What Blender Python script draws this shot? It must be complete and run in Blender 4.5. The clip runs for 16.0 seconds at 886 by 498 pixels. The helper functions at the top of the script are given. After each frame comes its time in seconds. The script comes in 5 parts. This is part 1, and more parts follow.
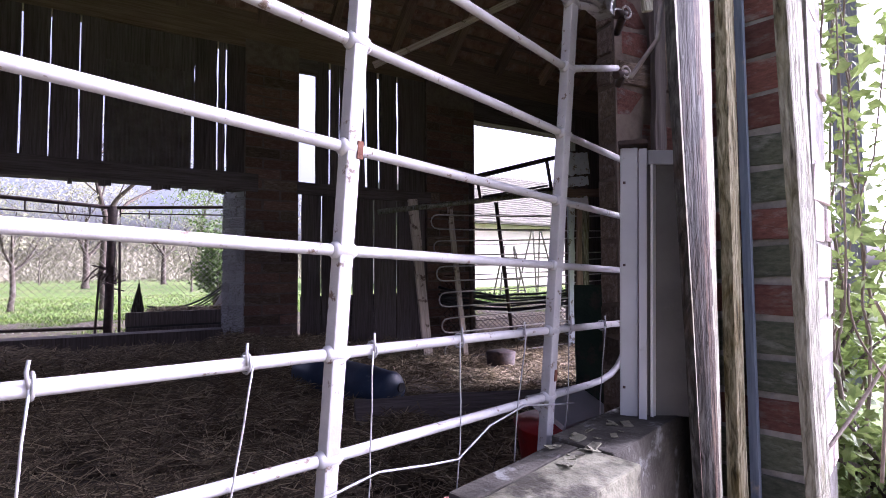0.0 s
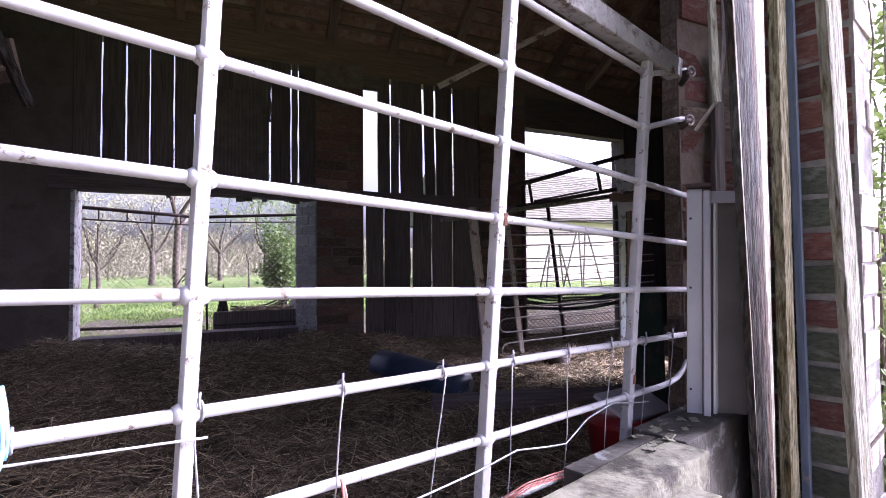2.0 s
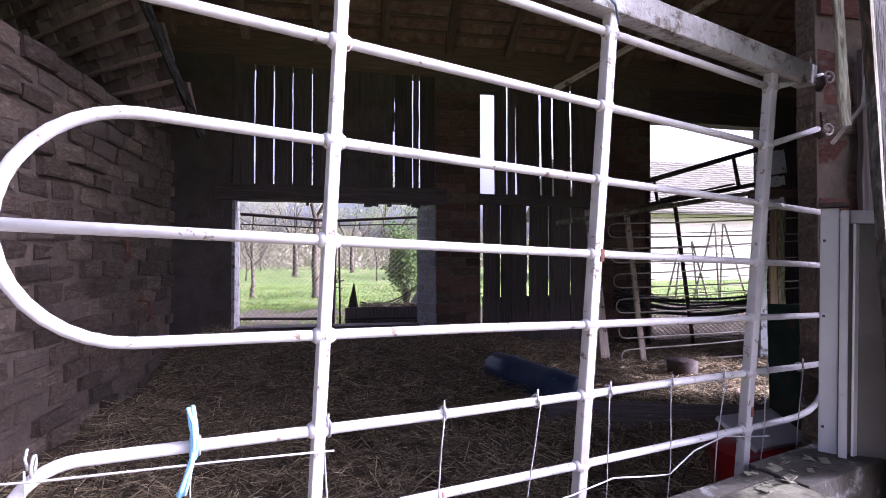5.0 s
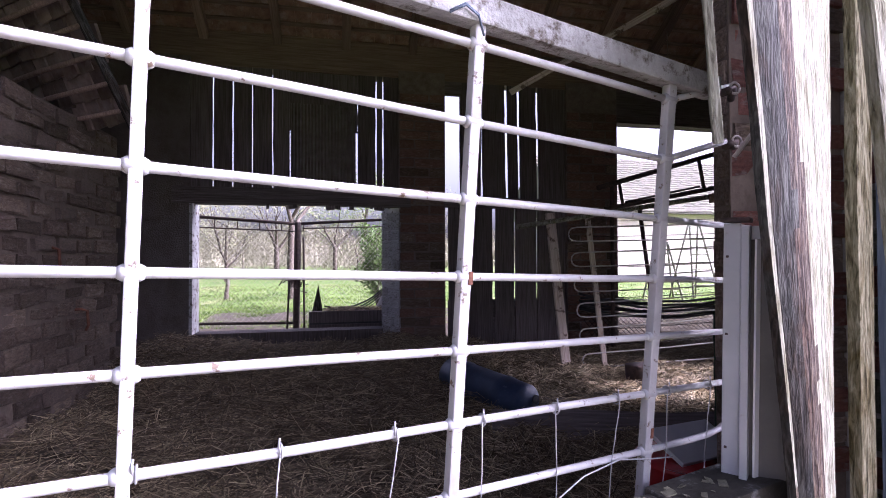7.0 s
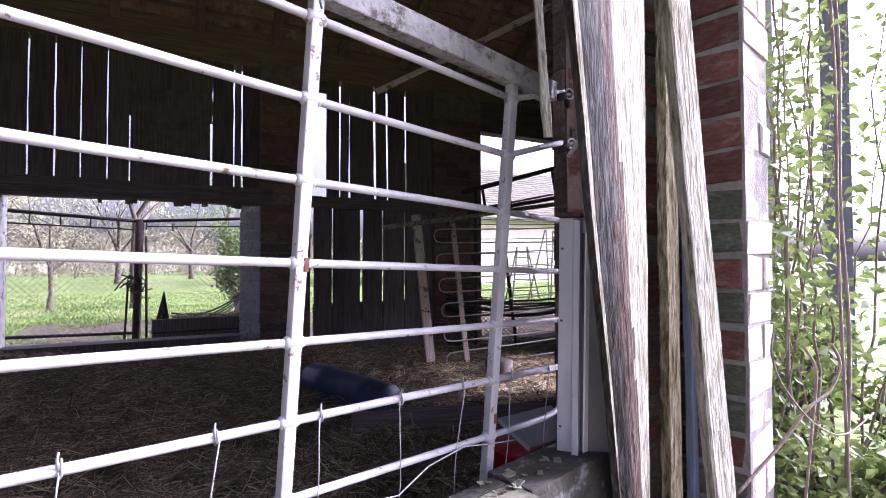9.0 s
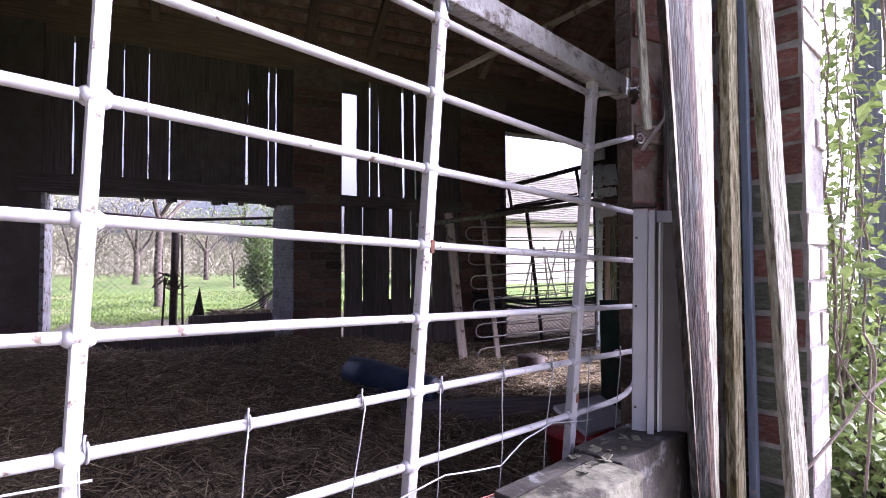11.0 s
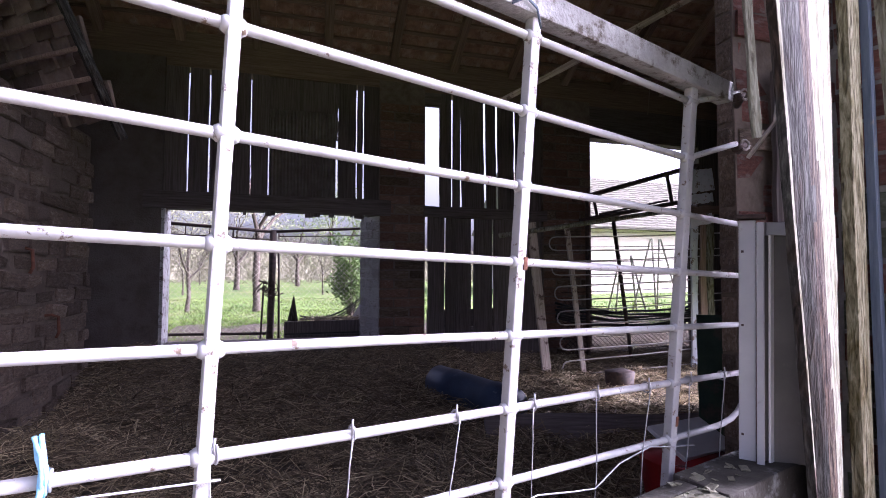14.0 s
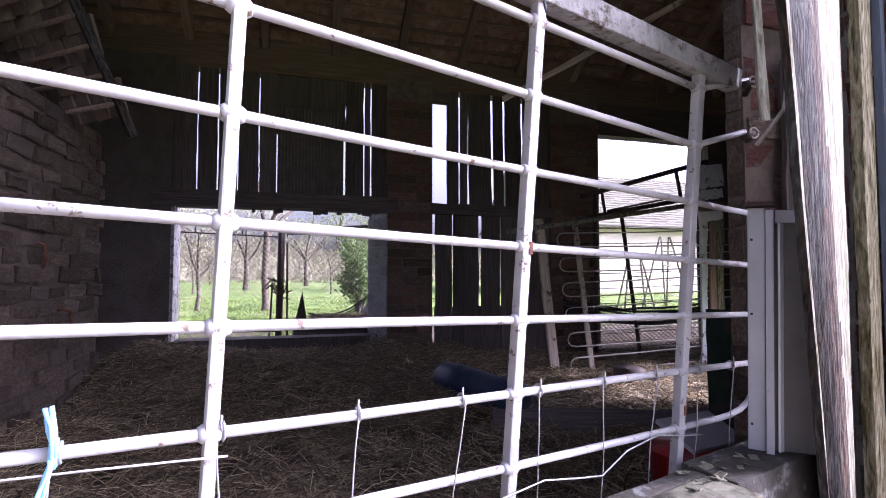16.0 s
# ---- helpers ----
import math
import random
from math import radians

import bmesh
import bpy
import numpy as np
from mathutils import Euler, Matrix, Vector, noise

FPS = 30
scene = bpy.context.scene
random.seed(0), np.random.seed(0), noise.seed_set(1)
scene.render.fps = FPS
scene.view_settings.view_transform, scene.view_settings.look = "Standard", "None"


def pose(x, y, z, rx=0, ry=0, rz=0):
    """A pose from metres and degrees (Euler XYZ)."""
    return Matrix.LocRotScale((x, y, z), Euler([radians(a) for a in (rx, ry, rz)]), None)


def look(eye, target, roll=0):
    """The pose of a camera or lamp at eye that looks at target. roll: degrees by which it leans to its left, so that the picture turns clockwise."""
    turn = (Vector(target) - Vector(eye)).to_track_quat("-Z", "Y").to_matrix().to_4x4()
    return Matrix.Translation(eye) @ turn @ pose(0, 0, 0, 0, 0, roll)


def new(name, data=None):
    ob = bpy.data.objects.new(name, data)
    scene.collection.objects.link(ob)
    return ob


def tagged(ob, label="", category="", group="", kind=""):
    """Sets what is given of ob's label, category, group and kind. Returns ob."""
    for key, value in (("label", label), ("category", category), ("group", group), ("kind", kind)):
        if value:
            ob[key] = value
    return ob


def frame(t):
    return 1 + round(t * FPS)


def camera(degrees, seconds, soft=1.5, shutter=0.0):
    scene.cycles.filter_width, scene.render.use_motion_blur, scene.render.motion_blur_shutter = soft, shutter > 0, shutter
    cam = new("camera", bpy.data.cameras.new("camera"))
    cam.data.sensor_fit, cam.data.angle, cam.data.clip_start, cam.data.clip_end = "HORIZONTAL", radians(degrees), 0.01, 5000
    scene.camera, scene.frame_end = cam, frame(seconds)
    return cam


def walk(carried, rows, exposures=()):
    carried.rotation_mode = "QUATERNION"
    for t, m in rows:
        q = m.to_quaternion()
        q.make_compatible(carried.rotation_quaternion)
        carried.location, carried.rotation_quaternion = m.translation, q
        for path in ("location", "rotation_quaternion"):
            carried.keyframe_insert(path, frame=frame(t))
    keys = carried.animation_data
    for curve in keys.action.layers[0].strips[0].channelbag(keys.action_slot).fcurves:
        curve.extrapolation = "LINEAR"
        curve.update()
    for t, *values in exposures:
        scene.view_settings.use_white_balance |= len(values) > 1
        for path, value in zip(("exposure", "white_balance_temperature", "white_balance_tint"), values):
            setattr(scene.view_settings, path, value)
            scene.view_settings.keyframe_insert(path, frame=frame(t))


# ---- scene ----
cam = camera(83.1, 16.0, 0.8)
PATH = [
    (0, (-0.2853, -0.8835, 1.0727), (0.6676, 0.8723, 1.1612), -0.33),
    (0.5, (-0.4472, -0.8821, 1.0999), (0.5193, 0.8665, 1.1864), -0.29),
    (1, (-0.5642, -0.9344, 1.1387), (0.3609, 0.8367, 1.2099), -0.53),
    (1.5, (-0.5897, -0.9754, 1.1594), (0.2845, 0.8221, 1.2304), -0.60),
    (2, (-0.6549, -1.1122, 1.1807), (0.1633, 0.7120, 1.2457), -0.51),
    (2.5, (-0.764, -1.332, 1.218), (-0.039, 0.531, 1.274), -0.2),
    (3, (-0.782, -1.362, 1.216), (-0.193, 0.549, 1.267), -0.1),
    (3.5, (-0.769, -1.326, 1.222), (-0.277, 0.612, 1.266), -0.1),
    (6, (-0.564, -1.214, 1.315), (-0.217, 0.755, 1.353), 0.0),
    (6.5, (-0.512, -1.209, 1.308), (-0.159, 0.759, 1.346), -0.1),
    (7, (-0.305, -1.234, 1.351), (0.095, 0.725, 1.382), -0.2),
    (7.5, (-0.126, -1.228, 1.32), (0.525, 0.663, 1.363), -0.1),
    (8, (-0.097, -1.241, 1.318), (0.689, 0.598, 1.362), 0.1),
    (10.5, (-0.476, -1.176, 1.267), (0.421, 0.611, 1.327), -0.3),
    (11, (-0.505, -1.185, 1.251), (0.344, 0.625, 1.311), -0.2),
    (11.5, (-0.5539, -1.0938, 1.1850), (0.2457, 0.7388, 1.2626), -0.23),
    (12, (-0.6161, -1.0413, 1.1249), (0.1283, 0.8121, 1.2287), -0.39),
    (12.5, (-0.6331, -1.0483, 1.1339), (0.0604, 0.8243, 1.2497), -0.39),
    (13, (-0.6013, -1.1905, 1.2640), (0.0396, 0.7012, 1.3621), -0.21),
    (13.5, (-0.555, -1.195, 1.275), (0.031, 0.715, 1.37), 0.1),
    (14, (-0.543, -1.186, 1.274), (0.01, 0.733, 1.366), 0.1),
    (14.5, (-0.52, -1.193, 1.271), (0.012, 0.733, 1.366), -0.0),
    (15, (-0.501, -1.193, 1.263), (0.025, 0.734, 1.355), 0.2),
    (15.5, (-0.503, -1.197, 1.265), (0.019, 0.732, 1.356), 0.2),
    (16, (-0.537, -1.188, 1.234), (-0.015, 0.74, 1.327), 0.0),
]
UNIT = 0.65  # metres to one unit of the plan
walk(cam, [(t, look(Vector(eye) * UNIT, Vector(target) * UNIT, roll)) for t, eye, target, roll in PATH],
     [(0.0, 0.50, 5360, 40), (16.0, 0.50, 5360, 40)])


# ---- light ----
world = bpy.data.worlds.new("World")
scene.world = world
world.use_nodes = True
wn = world.node_tree.nodes
sky = wn.new("ShaderNodeTexSky")
sky.sky_type = "NISHITA"
sky.sun_disc = False
SUN_TO = Vector((0.86, -0.15, 0.48)).normalized()
sky.sun_elevation = math.asin(SUN_TO.z)
sky.sun_rotation = math.atan2(SUN_TO.x, SUN_TO.y)
sky.air_density, sky.dust_density, sky.ozone_density = 0.45, 10.0, 0.0
haze = wn.new("ShaderNodeHueSaturation")
haze.inputs["Saturation"].default_value, haze.inputs["Value"].default_value = 0.42, 1.28
world.node_tree.links.new(sky.outputs[0], haze.inputs["Color"])
world.node_tree.links.new(haze.outputs[0], wn["Background"].inputs[0])
wn["Background"].inputs[1].default_value = 0.40
sun = new("sun", bpy.data.lights.new("sun", "SUN"))
sun.data.energy, sun.data.angle, sun.data.color = 4.6, radians(0.5), (1.0, 0.95, 0.87)
sun.matrix_world = look(SUN_TO * 20, (0, 0, 0))


# ---- materials ----
def mat(name, a, b, rough=0.85, scale=8.0, stretch=(1, 1, 1), bump=0.3, metal=0.0, fine=60.0, c=None, cscale=2.5, clo=0.55, chi=0.7,
        vary=0.0, spec=0.3, lo=0.32, hi=0.68, thin=0.0):
    """A node material: two colours mixed by noise, a third one in patches, fine relief."""
    m = bpy.data.materials.new(name)
    m.use_nodes = True
    n, l = m.node_tree.nodes, m.node_tree.links
    p = n["Principled BSDF"]
    p.inputs["Roughness"].default_value, p.inputs["Metallic"].default_value = rough, metal
    p.inputs["Specular IOR Level"].default_value = spec
    co = n.new("ShaderNodeTexCoord")
    mp = n.new("ShaderNodeMapping")
    mp.inputs["Scale"].default_value = stretch
    info = n.new("ShaderNodeObjectInfo")
    add = n.new("ShaderNodeVectorMath")
    add.operation = "MULTIPLY_ADD"
    comb = n.new("ShaderNodeCombineXYZ")
    for k in range(3):
        l.new(info.outputs["Random"], comb.inputs[k])
    add.inputs[1].default_value = (17.0, 31.0, 23.0)
    l.new(comb.outputs[0], add.inputs[0])
    l.new(co.outputs["Object"], add.inputs[2])
    l.new(add.outputs[0], mp.inputs[0])
    t1 = n.new("ShaderNodeTexNoise")
    t1.inputs["Scale"].default_value, t1.inputs["Detail"].default_value, t1.inputs["Roughness"].default_value = scale, 6, 0.65
    l.new(mp.outputs[0], t1.inputs["Vector"])
    r1 = n.new("ShaderNodeValToRGB")
    r1.color_ramp.elements[0].position, r1.color_ramp.elements[1].position = lo, hi
    r1.color_ramp.elements[0].color, r1.color_ramp.elements[1].color = (*a, 1), (*b, 1)
    l.new(t1.outputs[0], r1.inputs[0])
    out = r1.outputs[0]
    if c:
        t3 = n.new("ShaderNodeTexNoise")
        t3.inputs["Scale"].default_value, t3.inputs["Detail"].default_value = cscale, 8
        t3.inputs["Roughness"].default_value = 0.7
        l.new(add.outputs[0], t3.inputs["Vector"])
        r3 = n.new("ShaderNodeValToRGB")
        r3.color_ramp.elements[0].position, r3.color_ramp.elements[1].position = clo, chi
        l.new(t3.outputs[0], r3.inputs[0])
        mx = n.new("ShaderNodeMixRGB")
        l.new(r3.outputs[0], mx.inputs[0])
        l.new(out, mx.inputs[1])
        mx.inputs[2].default_value = (*c, 1)
        out = mx.outputs[0]
    if vary:
        hs = n.new("ShaderNodeHueSaturation")
        mr = n.new("ShaderNodeMapRange")
        mr.inputs[3].default_value, mr.inputs[4].default_value = 1 - vary, 1 + vary
        l.new(info.outputs["Random"], mr.inputs[0])
        l.new(mr.outputs[0], hs.inputs["Value"])
        l.new(out, hs.inputs["Color"])
        out = hs.outputs[0]
    l.new(out, p.inputs["Base Color"])
    t2 = n.new("ShaderNodeTexNoise")
    t2.inputs["Scale"].default_value, t2.inputs["Detail"].default_value = fine, 5
    l.new(mp.outputs[0], t2.inputs["Vector"])
    bp = n.new("ShaderNodeBump")
    bp.inputs["Strength"].default_value, bp.inputs["Distance"].default_value = bump, 0.01
    l.new(t2.outputs[0], bp.inputs["Height"])
    l.new(bp.outputs[0], p.inputs["Normal"])
    if thin:
        tr = n.new("ShaderNodeBsdfTranslucent")
        l.new(out, tr.inputs["Color"])
        ms = n.new("ShaderNodeMixShader")
        ms.inputs[0].default_value = thin
        l.new(p.outputs[0], ms.inputs[1])
        l.new(tr.outputs[0], ms.inputs[2])
        l.new(ms.outputs[0], n["Material Output"].inputs["Surface"])
    return m


WHITE = mat("white_paint", (0.30, 0.30, 0.295), (0.46, 0.46, 0.45), 0.5, 5, c=(0.12, 0.085, 0.055), cscale=26, clo=0.59, chi=0.645, bump=0.12, spec=0.5)
RUST = mat("rust", (0.09, 0.036, 0.022), (0.17, 0.072, 0.042), 0.9, 30)
DARKIRON = mat("dark_iron", (0.035, 0.028, 0.025), (0.09, 0.06, 0.05), 0.75, 25)
WIRE = mat("galvanised_wire", (0.26, 0.26, 0.26), (0.44, 0.44, 0.44), 0.5, 30, metal=0.5)
DIRTYWHITE = mat("grimy_white_paint", (0.20, 0.20, 0.185), (0.40, 0.40, 0.385), 0.6, 7, c=(0.08, 0.065, 0.045), cscale=16, clo=0.52, chi=0.64, bump=0.5, spec=0.35)
DARKWIRE = mat("rusty_wire", (0.30, 0.275, 0.25), (0.50, 0.46, 0.42), 0.65, 30)
BRICK = mat("brick", (0.115, 0.068, 0.052), (0.215, 0.132, 0.102), 0.92, 9, c=(0.27, 0.205, 0.165), cscale=5, clo=0.52, chi=0.74, vary=0.25, bump=0.7, fine=40)
BRICKGREY = mat("sooty_shaded_brick", (0.078, 0.058, 0.043), (0.18, 0.136, 0.102), 0.92, 7, c=(0.25, 0.21, 0.175), cscale=4, clo=0.52, chi=0.72, vary=0.45, bump=1.0, fine=22)
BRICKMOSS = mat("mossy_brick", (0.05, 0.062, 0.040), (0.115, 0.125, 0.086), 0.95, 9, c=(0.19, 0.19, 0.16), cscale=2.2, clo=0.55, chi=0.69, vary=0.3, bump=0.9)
# red brick darkened for faces that stand in shade
BRICKRED = mat("shaded_red_brick", (0.095, 0.040, 0.030), (0.18, 0.08, 0.06), 0.95, 8, c=(0.19, 0.155, 0.13), cscale=3, clo=0.52, chi=0.68, vary=0.3, bump=0.8)
BRICKWHITE = mat("limewashed_brick", (0.62, 0.62, 0.64), (0.76, 0.76, 0.78), 0.95, 7, c=(0.34, 0.2, 0.15), cscale=9, clo=0.6, chi=0.72, vary=0.12, bump=0.5)
# red brick paled for the sun on the front pier
BRICKSUN = mat("sunlit_red_brick", (0.46, 0.37, 0.32), (0.68, 0.63, 0.59), 0.95, 7, c=(0.40, 0.22, 0.15), cscale=3, clo=0.55, chi=0.68, vary=0.12, bump=0.6)
PALEMORTAR = mat("pale_lime_mortar", (0.14, 0.133, 0.115), (0.25, 0.24, 0.215), 0.98, 14, c=(0.14, 0.133, 0.11), bump=0.6)
MORTAR = mat("lime_mortar", (0.12, 0.095, 0.08), (0.20, 0.165, 0.14), 0.98, 14, c=(0.09, 0.07, 0.058), bump=0.6)
def split_wood(name, dark, mid, pale, brown, wide=9.0):
    """Weathered timber: flowing grain in three tones, dark splits, brown and dark stains in long patches."""
    m = bpy.data.materials.new(name)
    m.use_nodes = True
    n, l = m.node_tree.nodes, m.node_tree.links
    p = n["Principled BSDF"]
    p.inputs["Roughness"].default_value, p.inputs["Specular IOR Level"].default_value = 0.9, 0.2
    co, info, comb = n.new("ShaderNodeTexCoord"), n.new("ShaderNodeObjectInfo"), n.new("ShaderNodeCombineXYZ")
    for k in range(3):
        l.new(info.outputs["Random"], comb.inputs[k])
    add = n.new("ShaderNodeVectorMath")
    add.operation = "MULTIPLY_ADD"
    add.inputs[1].default_value = (17.0, 31.0, 23.0)
    l.new(comb.outputs[0], add.inputs[0])
    l.new(co.outputs["Object"], add.inputs[2])

    def tex(stretch, scale, detail, distortion, lo, hi):
        mp, t, r = n.new("ShaderNodeMapping"), n.new("ShaderNodeTexNoise"), n.new("ShaderNodeValToRGB")
        mp.inputs["Scale"].default_value = stretch
        t.inputs["Scale"].default_value, t.inputs["Detail"].default_value = scale, detail
        t.inputs["Roughness"].default_value, t.inputs["Distortion"].default_value = 0.62, distortion
        l.new(add.outputs[0], mp.inputs[0])
        l.new(mp.outputs[0], t.inputs["Vector"])
        l.new(t.outputs[0], r.inputs[0])
        r.color_ramp.elements[0].position, r.color_ramp.elements[1].position = lo, hi
        return t, r

    t1, r1 = tex((wide, wide, 2.6), 4.0, 8, 0.7, 0.32, 0.64)
    r1.color_ramp.elements[0].color, r1.color_ramp.elements[1].color = (*dark, 1), (*pale, 1)
    e = r1.color_ramp.elements.new(0.46)
    e.color = (*mid, 1)
    t2, r2 = tex((4.5, 4.5, 1.3), 2.2, 8, 1.0, 0.48, 0.62)
    t3, r3 = tex((26, 26, 0.8), 3.0, 5, 0.6, 0.30, 0.36)
    mx = n.new("ShaderNodeMixRGB")
    l.new(r2.outputs[0], mx.inputs[0])
    l.new(r1.outputs[0], mx.inputs[1])
    mb = n.new("ShaderNodeMixRGB")
    mb.blend_type = "MULTIPLY"
    mb.inputs[0].default_value = 1.0
    l.new(r1.outputs[0], mb.inputs[1])
    mb.inputs[2].default_value = (*brown, 1)
    l.new(mb.outputs[0], mx.inputs[2])
    ms = n.new("ShaderNodeMixRGB")
    l.new(r3.outputs[0], ms.inputs[0])
    ms.inputs[1].default_value = (*(v * 0.5 for v in dark), 1)
    l.new(mx.outputs[0], ms.inputs[2])
    l.new(ms.outputs[0], p.inputs["Base Color"])
    mh = n.new("ShaderNodeMath")
    mh.operation = "ADD"
    l.new(t1.outputs[0], mh.inputs[0])
    l.new(r3.outputs[0], mh.inputs[1])
    bp = n.new("ShaderNodeBump")
    bp.inputs["Strength"].default_value, bp.inputs["Distance"].default_value = 0.8, 0.012
    l.new(mh.outputs[0], bp.inputs["Height"])
    l.new(bp.outputs[0], p.inputs["Normal"])
    return m


OLDWOOD = split_wood("weathered_wood", (0.072, 0.066, 0.046), (0.19, 0.187, 0.138), (0.32, 0.322, 0.255), (0.62, 0.60, 0.47), 18.0)
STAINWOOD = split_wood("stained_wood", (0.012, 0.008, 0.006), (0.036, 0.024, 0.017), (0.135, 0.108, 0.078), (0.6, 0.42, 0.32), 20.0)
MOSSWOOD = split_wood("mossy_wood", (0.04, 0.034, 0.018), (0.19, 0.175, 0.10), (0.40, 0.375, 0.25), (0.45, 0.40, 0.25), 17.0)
BLACKWOOD = split_wood("black_wood", (0.012, 0.012, 0.010), (0.030, 0.030, 0.026), (0.080, 0.080, 0.070), (0.7, 0.5, 0.4), 16.0)
BARNBOARD = mat("barn_board", (0.066, 0.056, 0.052), (0.155, 0.134, 0.126), 0.92, 5, (12, 12, 0.5), 0.5, fine=12, vary=0.3)
SOOT = mat("sooty_plaster", (0.095, 0.082, 0.072), (0.16, 0.14, 0.125), 0.95, 4, c=(0.065, 0.054, 0.047), cscale=2, bump=0.6)
CLAY = mat("clay_mortar", (0.095, 0.076, 0.06), (0.165, 0.13, 0.102), 0.97, 10, bump=0.8, fine=25)
BEAM = mat("roof_beam", (0.15, 0.105, 0.078), (0.29, 0.21, 0.16), 0.9, 5, (12, 12, 0.5), 0.5, fine=12, vary=0.3)
PALEPOLE = mat("pale_pole", (0.34, 0.28, 0.22), (0.58, 0.50, 0.42), 0.85, 5, (12, 12, 0.5), 0.4, fine=12, c=(0.14, 0.10, 0.08), cscale=9, clo=0.55, chi=0.62)
BLUEWOOD = mat("blue_painted_wood", (0.07, 0.095, 0.13), (0.13, 0.16, 0.20), 0.8, 6, (9, 9, 0.6), 0.4, c=(0.2, 0.18, 0.16), cscale=7, clo=0.6, chi=0.7)
GREYWOOD = mat("grey_painted_wood", (0.10, 0.11, 0.13), (0.18, 0.19, 0.215), 0.8, 6, (9, 9, 0.6), 0.4, c=(0.25, 0.24, 0.23), cscale=5, clo=0.6, chi=0.7)
PALEBLUE = mat("flaking_pale_blue_paint", (0.50, 0.56, 0.60), (0.64, 0.69, 0.72), 0.8, 7, c=(0.2, 0.16, 0.13), cscale=11, clo=0.56, chi=0.62)
HIPTILE = mat("pale_clay_tile", (0.11, 0.08, 0.064), (0.22, 0.17, 0.138), 0.92, 8, c=(0.19, 0.165, 0.14), cscale=6, clo=0.5, chi=0.7, vary=0.5)
TILE = mat("clay_tile", (0.20, 0.115, 0.082), (0.42, 0.27, 0.20), 0.92, 8, c=(0.46, 0.38, 0.31), cscale=6, clo=0.5, chi=0.7, vary=0.3)
ROOFGREY = mat("grey_clay_tile", (0.125, 0.118, 0.09), (0.20, 0.19, 0.15), 0.95, 3, c=(0.21, 0.20, 0.14), cscale=1.5, vary=0.15)
CONCRETE = mat("concrete", (0.098, 0.097, 0.062), (0.215, 0.21, 0.15), 0.95, 6, c=(0.04, 0.037, 0.026), cscale=5, clo=0.50, chi=0.62, bump=0.4, fine=45)
# dirty concrete, darkened further for the shade behind the threshold
DIRTYSHADECONC = mat("dirty_shaded_concrete", (0.026, 0.024, 0.018), (0.065, 0.06, 0.048), 0.95, 7, c=(0.15, 0.155, 0.145), cscale=9, clo=0.57, chi=0.66, bump=0.4, fine=40)
PANEL = mat("grey_brown_panel", (0.115, 0.11, 0.095), (0.165, 0.155, 0.135), 0.5, 3, bump=0.1, c=(0.22, 0.205, 0.17), cscale=4, clo=0.6, chi=0.8)
ENAMEL = mat("white_enamel", (0.36, 0.37, 0.375), (0.43, 0.44, 0.445), 0.4, 4, bump=0.06, c=(0.26, 0.24, 0.20), cscale=12, clo=0.62, chi=0.74, spec=0.5)
def stalks(name, tones, rough=0.75):
    """Loose stalks: each one takes its own tone, from rotten brown to dry gold."""
    m = bpy.data.materials.new(name)
    m.use_nodes = True
    n, l = m.node_tree.nodes, m.node_tree.links
    p = n["Principled BSDF"]
    p.inputs["Roughness"].default_value, p.inputs["Specular IOR Level"].default_value = rough, 0.3
    geo, ramp = n.new("ShaderNodeNewGeometry"), n.new("ShaderNodeValToRGB")
    for k, (at, tone) in enumerate(tones):
        e = ramp.color_ramp.elements[k] if k < 2 else ramp.color_ramp.elements.new(at)
        e.position, e.color = at, (*tone, 1)
    l.new(geo.outputs["Random Per Island"], ramp.inputs[0])
    l.new(ramp.outputs[0], p.inputs["Base Color"])
    return m


STRAWM = stalks("straw", ((0.0, (0.045, 0.034, 0.021)), (1.0, (0.46, 0.38, 0.23)), (0.45, (0.12, 0.093, 0.056)), (0.8, (0.23, 0.185, 0.11))))
# straw brightened for the pool of sun on the pen floor
BRIGHTSTRAW = stalks("sunlit_straw", ((0.0, (0.24, 0.18, 0.10)), (1.0, (0.72, 0.61, 0.38)), (0.5, (0.50, 0.41, 0.25))))
BEDDING = mat("trampled_bedding", (0.030, 0.023, 0.015), (0.085, 0.066, 0.044), 0.95, 5, c=(0.12, 0.098, 0.062), cscale=3, clo=0.5, chi=0.75, bump=1.0, fine=30)
# brown litter, its colour darkened partly for the shade on the yard
YARD = mat("littered_yard_earth", (0.045, 0.036, 0.026), (0.10, 0.082, 0.058), 0.95, 7, c=(0.15, 0.125, 0.085), cscale=6, clo=0.54, chi=0.68, bump=0.9, fine=30)
EARTH = mat("yard_earth", (0.11, 0.088, 0.065), (0.20, 0.165, 0.12), 0.95, 7, c=(0.28, 0.235, 0.15), cscale=5, clo=0.5, chi=0.7, bump=0.8, fine=30)
# dark and pale patches stand in for shade and sun bands on the grass
GRASS = mat("grass", (0.055, 0.10, 0.017), (0.165, 0.235, 0.05), 0.9, 2.2, c=(0.25, 0.235, 0.12), cscale=0.55, clo=0.52, chi=0.66, bump=0.8, fine=25, lo=0.38, hi=0.62)
BLADE = mat("grass_blade", (0.06, 0.11, 0.018), (0.24, 0.32, 0.08), 0.7, 1.6, thin=0.35, lo=0.38, hi=0.60)
BARK = mat("bark", (0.045, 0.035, 0.028), (0.13, 0.105, 0.082), 0.95, 10, (6, 6, 1), 0.8, fine=20, c=(0.20, 0.18, 0.145), cscale=3, clo=0.55, chi=0.7)
LEAF = mat("spring_leaf", (0.075, 0.12, 0.024), (0.17, 0.23, 0.06), 0.6, 3, bump=0.1, thin=0.4)
